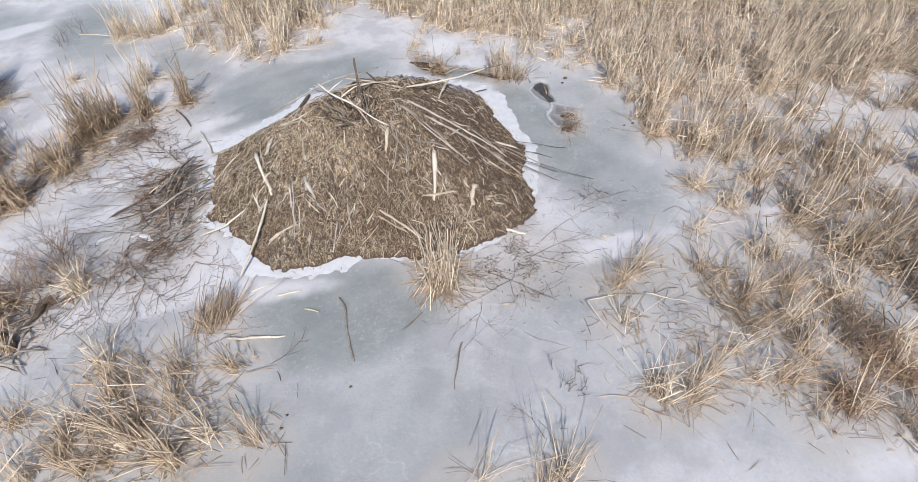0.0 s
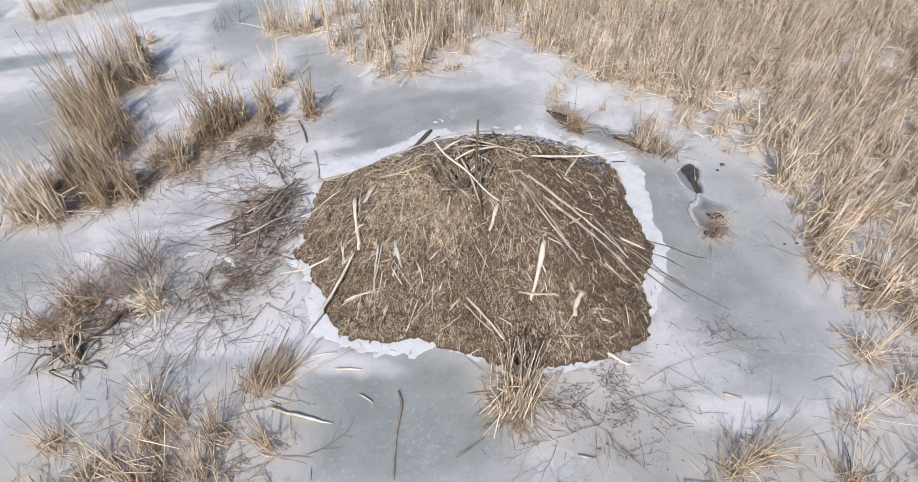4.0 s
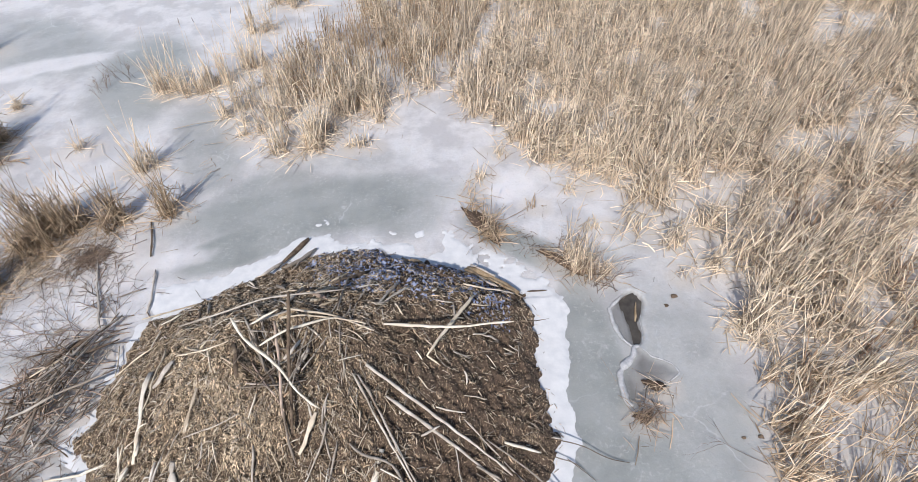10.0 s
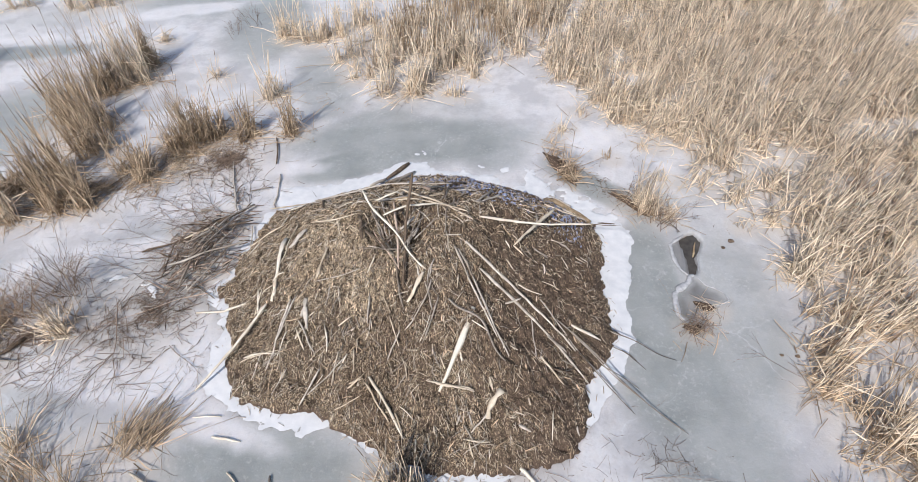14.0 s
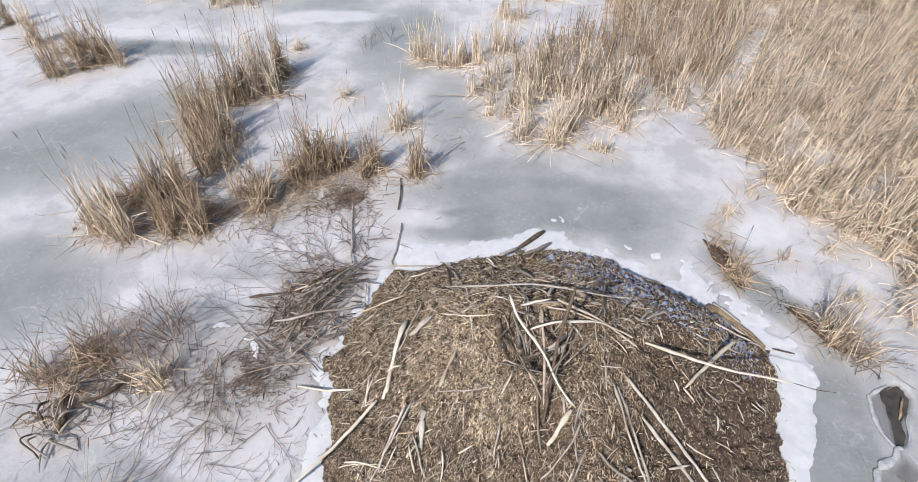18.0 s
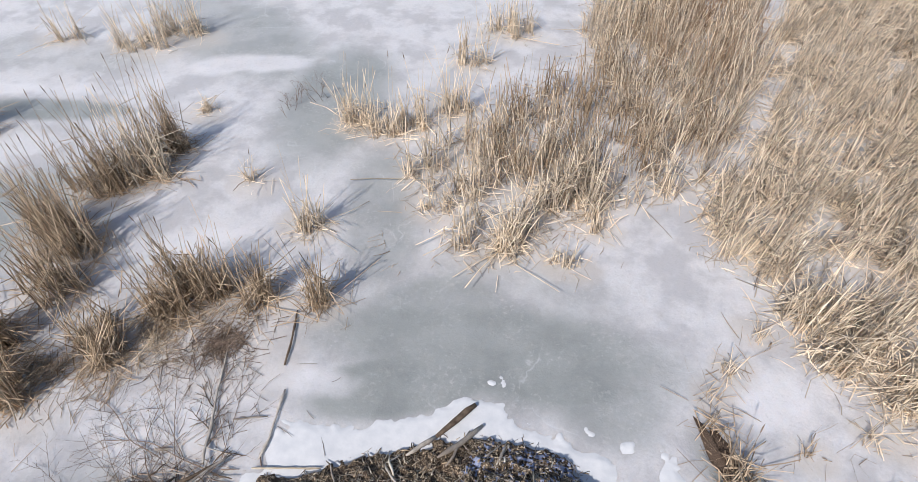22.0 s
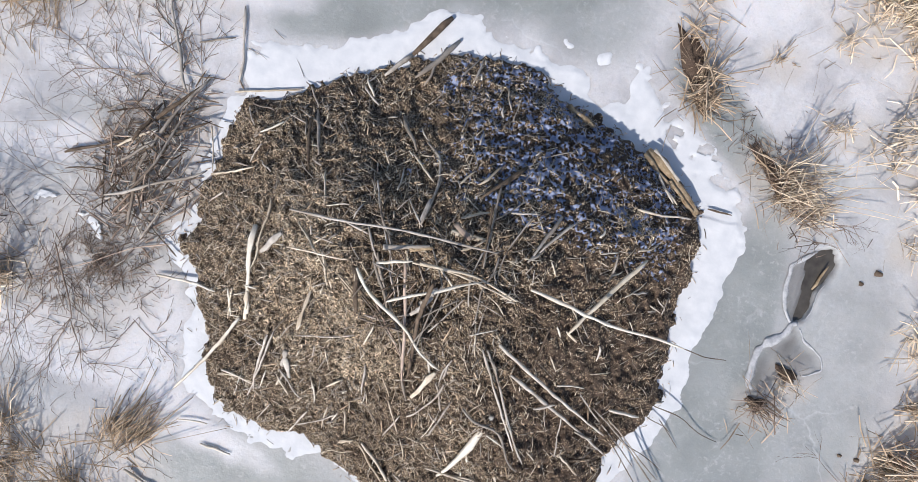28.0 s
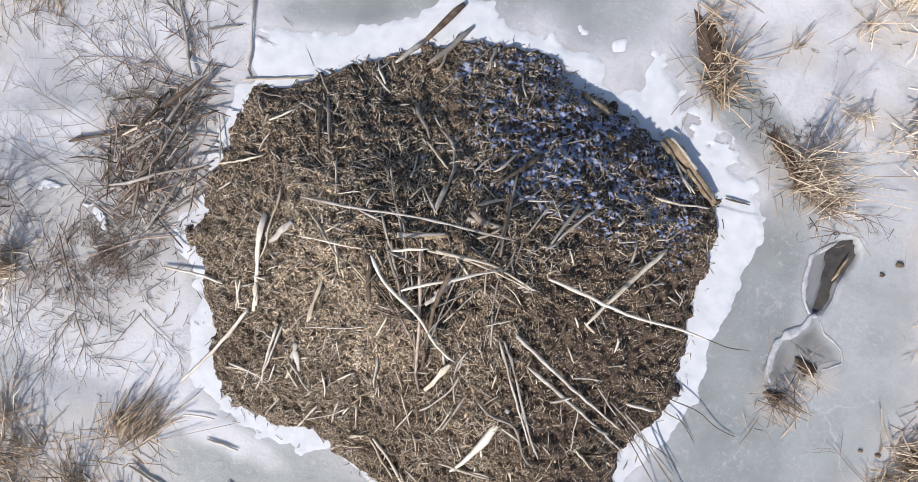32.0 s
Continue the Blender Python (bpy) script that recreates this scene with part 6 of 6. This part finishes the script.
# dead roots south-west
roots = thing("root_tangle", "tangle of dark bent dead branches on the ice", "roots")
rod([(-6.9, -3.55, 0.05), (-6.6, -3.75, 0.10), (-6.45, -4.15, 0.06)], 0.06, BARK, "root", roots, sides=8, knots=0.25)
rod([(-6.2, -3.1, 0.04), (-6.3, -3.45, 0.08), (-6.55, -3.7, 0.06)], 0.045, BARK, "root", roots, sides=8, knots=0.3)
for k in range(16):
    x, y, a = rng.normal(-6.7, 0.35), rng.normal(-4.0, 0.3), rng.uniform(0, 6.3)
    rod([(x, y, 0.05), (x + 0.2 * math.cos(a), y + 0.2 * math.sin(a), rng.uniform(0.1, 0.35)), (x + 0.5 * math.cos(a + 0.5), y + 0.5 * math.sin(a + 0.5), 0.03)], rng.uniform(0.010, 0.026), (GREY, BARK, LIGHT, GREY)[k % 4], "root", roots, sides=6)


# ---- small things on the ice ----
def ice_rim(poly, lo, hi, r, label):
    """A raised white lip of ice along part of a hole's edge."""
    p = np.asarray(poly + poly[:1], float)
    seg = np.r_[0, np.cumsum(np.linalg.norm(np.diff(p, axis=0), axis=1))]
    u = np.linspace(lo, hi, 40) * seg[-1]
    q = np.stack([np.interp(u, seg, p[:, 0]), np.interp(u, seg, p[:, 1])], -1)
    for _ in range(3):
        q[1:-1] = (q[:-2] + 2 * q[1:-1] + q[2:]) / 4
    q += 0.02 * np.stack([wavy(u, u, 5.0, 2, 62), wavy(u, u, 5.0, 2, 63)], -1)
    R = r * (1 + 0.7 * wavy(u, u, 6.0, 2, 61)) * np.sin(np.linspace(0.15, np.pi - 0.15, 40)) ** 0.5
    V, F = tubes(np.c_[q, np.full(40, 0.012)][None], R[None], 7)
    V[:, 2] = 0.006 + (V[:, 2] - 0.012) * 0.45
    tagged(new("ice_rim", mesh_np("ice_rim", V, F, FROST, True)), label, "ice", kind="structure")


ice_rim(WATER_HOLE, 0.10, 0.52, 0.036, "raised frosty ice lip round the water hole")
ice_rim(WATER_HOLE, 0.60, 0.80, 0.008, "raised frosty ice lip round the water hole")
ice_rim(WET_POOL, 0.0, 0.42, 0.062, "raised frosty ice lip round the refrozen pool")
ice_rim(WET_POOL, 0.66, 0.98, 0.022, "raised frosty ice lip round the refrozen pool")

def scrap(x, y, length, turn, label, width=0.3, bend=0.0):
    """A torn, slightly curled flat white scrap: ragged along both edges, with a little thickness."""
    n = 15
    u = np.linspace(0, 1, n)
    mid = np.stack([(u - 0.5) * length, bend * length * np.sin(np.pi * u) + 0.02 * length * rng.normal(0, 1, n)], -1)
    w = width * length * np.sin(np.pi * u ** 0.6) ** 0.8 * (0.55 + 0.6 * rng.random((2, n))) + 0.006
    c, s_ = math.cos(turn), math.sin(turn)
    rows = []
    for off in (-w[0] / 2, 0 * u, w[1] / 2):
        px, py = mid[:, 0] + 0.15 * off, mid[:, 1] + off
        rows.append(np.stack([x + px * c - py * s_, y + px * s_ + py * c, 0.022 + 0.006 * np.abs(rng.normal(0, 1, n)) + 0.010 * (off == 0)], -1))
    V = np.concatenate(rows)
    i = np.arange(n - 1)
    F = np.concatenate([np.stack([i, i + 1, i + 1 + n, i + n], -1), np.stack([i + n, i + 1 + n, i + 1 + 2 * n, i + 2 * n], -1)])
    under = F[:, ::-1] + 3 * n
    tagged(new("white_scrap", mesh_np("white_scrap", np.concatenate([V, V - (0, 0, 0.006)]), [np.concatenate([F, under])], SCRAP)), label, "scrap", "white scraps on the snow")


scrap(-5.46, -1.55, 0.36, 0.35, "white torn scrap lying flat on the snow", 0.34, 0.12)
scrap(-4.62, -1.72, 0.40, -0.75, "large white torn scrap lying on the snow", 0.42, 0.05)
scrap(-4.85, -1.55, 0.20, 0.5, "small white torn scrap lying on the snow", 0.22, -0.2)
for x, y, s in ((6.16, 1.59, 0.07), (6.33, 1.80, 0.11), (-0.98, -6.39, 0.05), (7.05, -0.87, 0.08), (6.8, -0.9, 0.06), (-10.0, -0.75, 0.12), (-2.1, -6.8, 0.05), (-2.0, -6.6, 0.04), (0.7, -9, 0.04)):
    n = 9
    a = np.linspace(0, 2 * np.pi, n, endpoint=False)
    rr = s * (0.35 + 0.5 * rng.random(n))
    V = np.concatenate([np.stack([x + rr * np.cos(a), y + rr * np.sin(a) * 0.8, np.zeros(n)], -1), np.stack([x + 0.6 * rr * np.cos(a), y + 0.5 * rr * np.sin(a), np.full(n, s * 0.35)], -1)])
    i = np.arange(n)
    tagged(new("mud_clod", mesh_np("mud_clod", V, [np.stack([i, np.roll(i, -1), np.roll(i, -1) + n, i + n], -1), (i + n)[None]], BARK)), "dark frozen clod lying on the ice", "clod", "frozen clods on the ice")
log("stick", "brown stick standing in the water hole", [(5.55, 1.25, -0.06), (5.62, 1.65, 0.0)], 0.022, ROTTEN, "stick")
# broken reed lying between the west clumps
litter("broken straw-coloured reed leaves lying between the west clumps", -7.6, 0.9, 2.3, 1.1, 30, 1300, (0.10, 0.60), (0.003, 0.007), REED)
litter("broken straw-coloured reed leaves lying between the west clumps", -6.4, 1.9, 1.6, 0.8, 35, 700, (0.10, 0.60), (0.003, 0.007), STRAW)
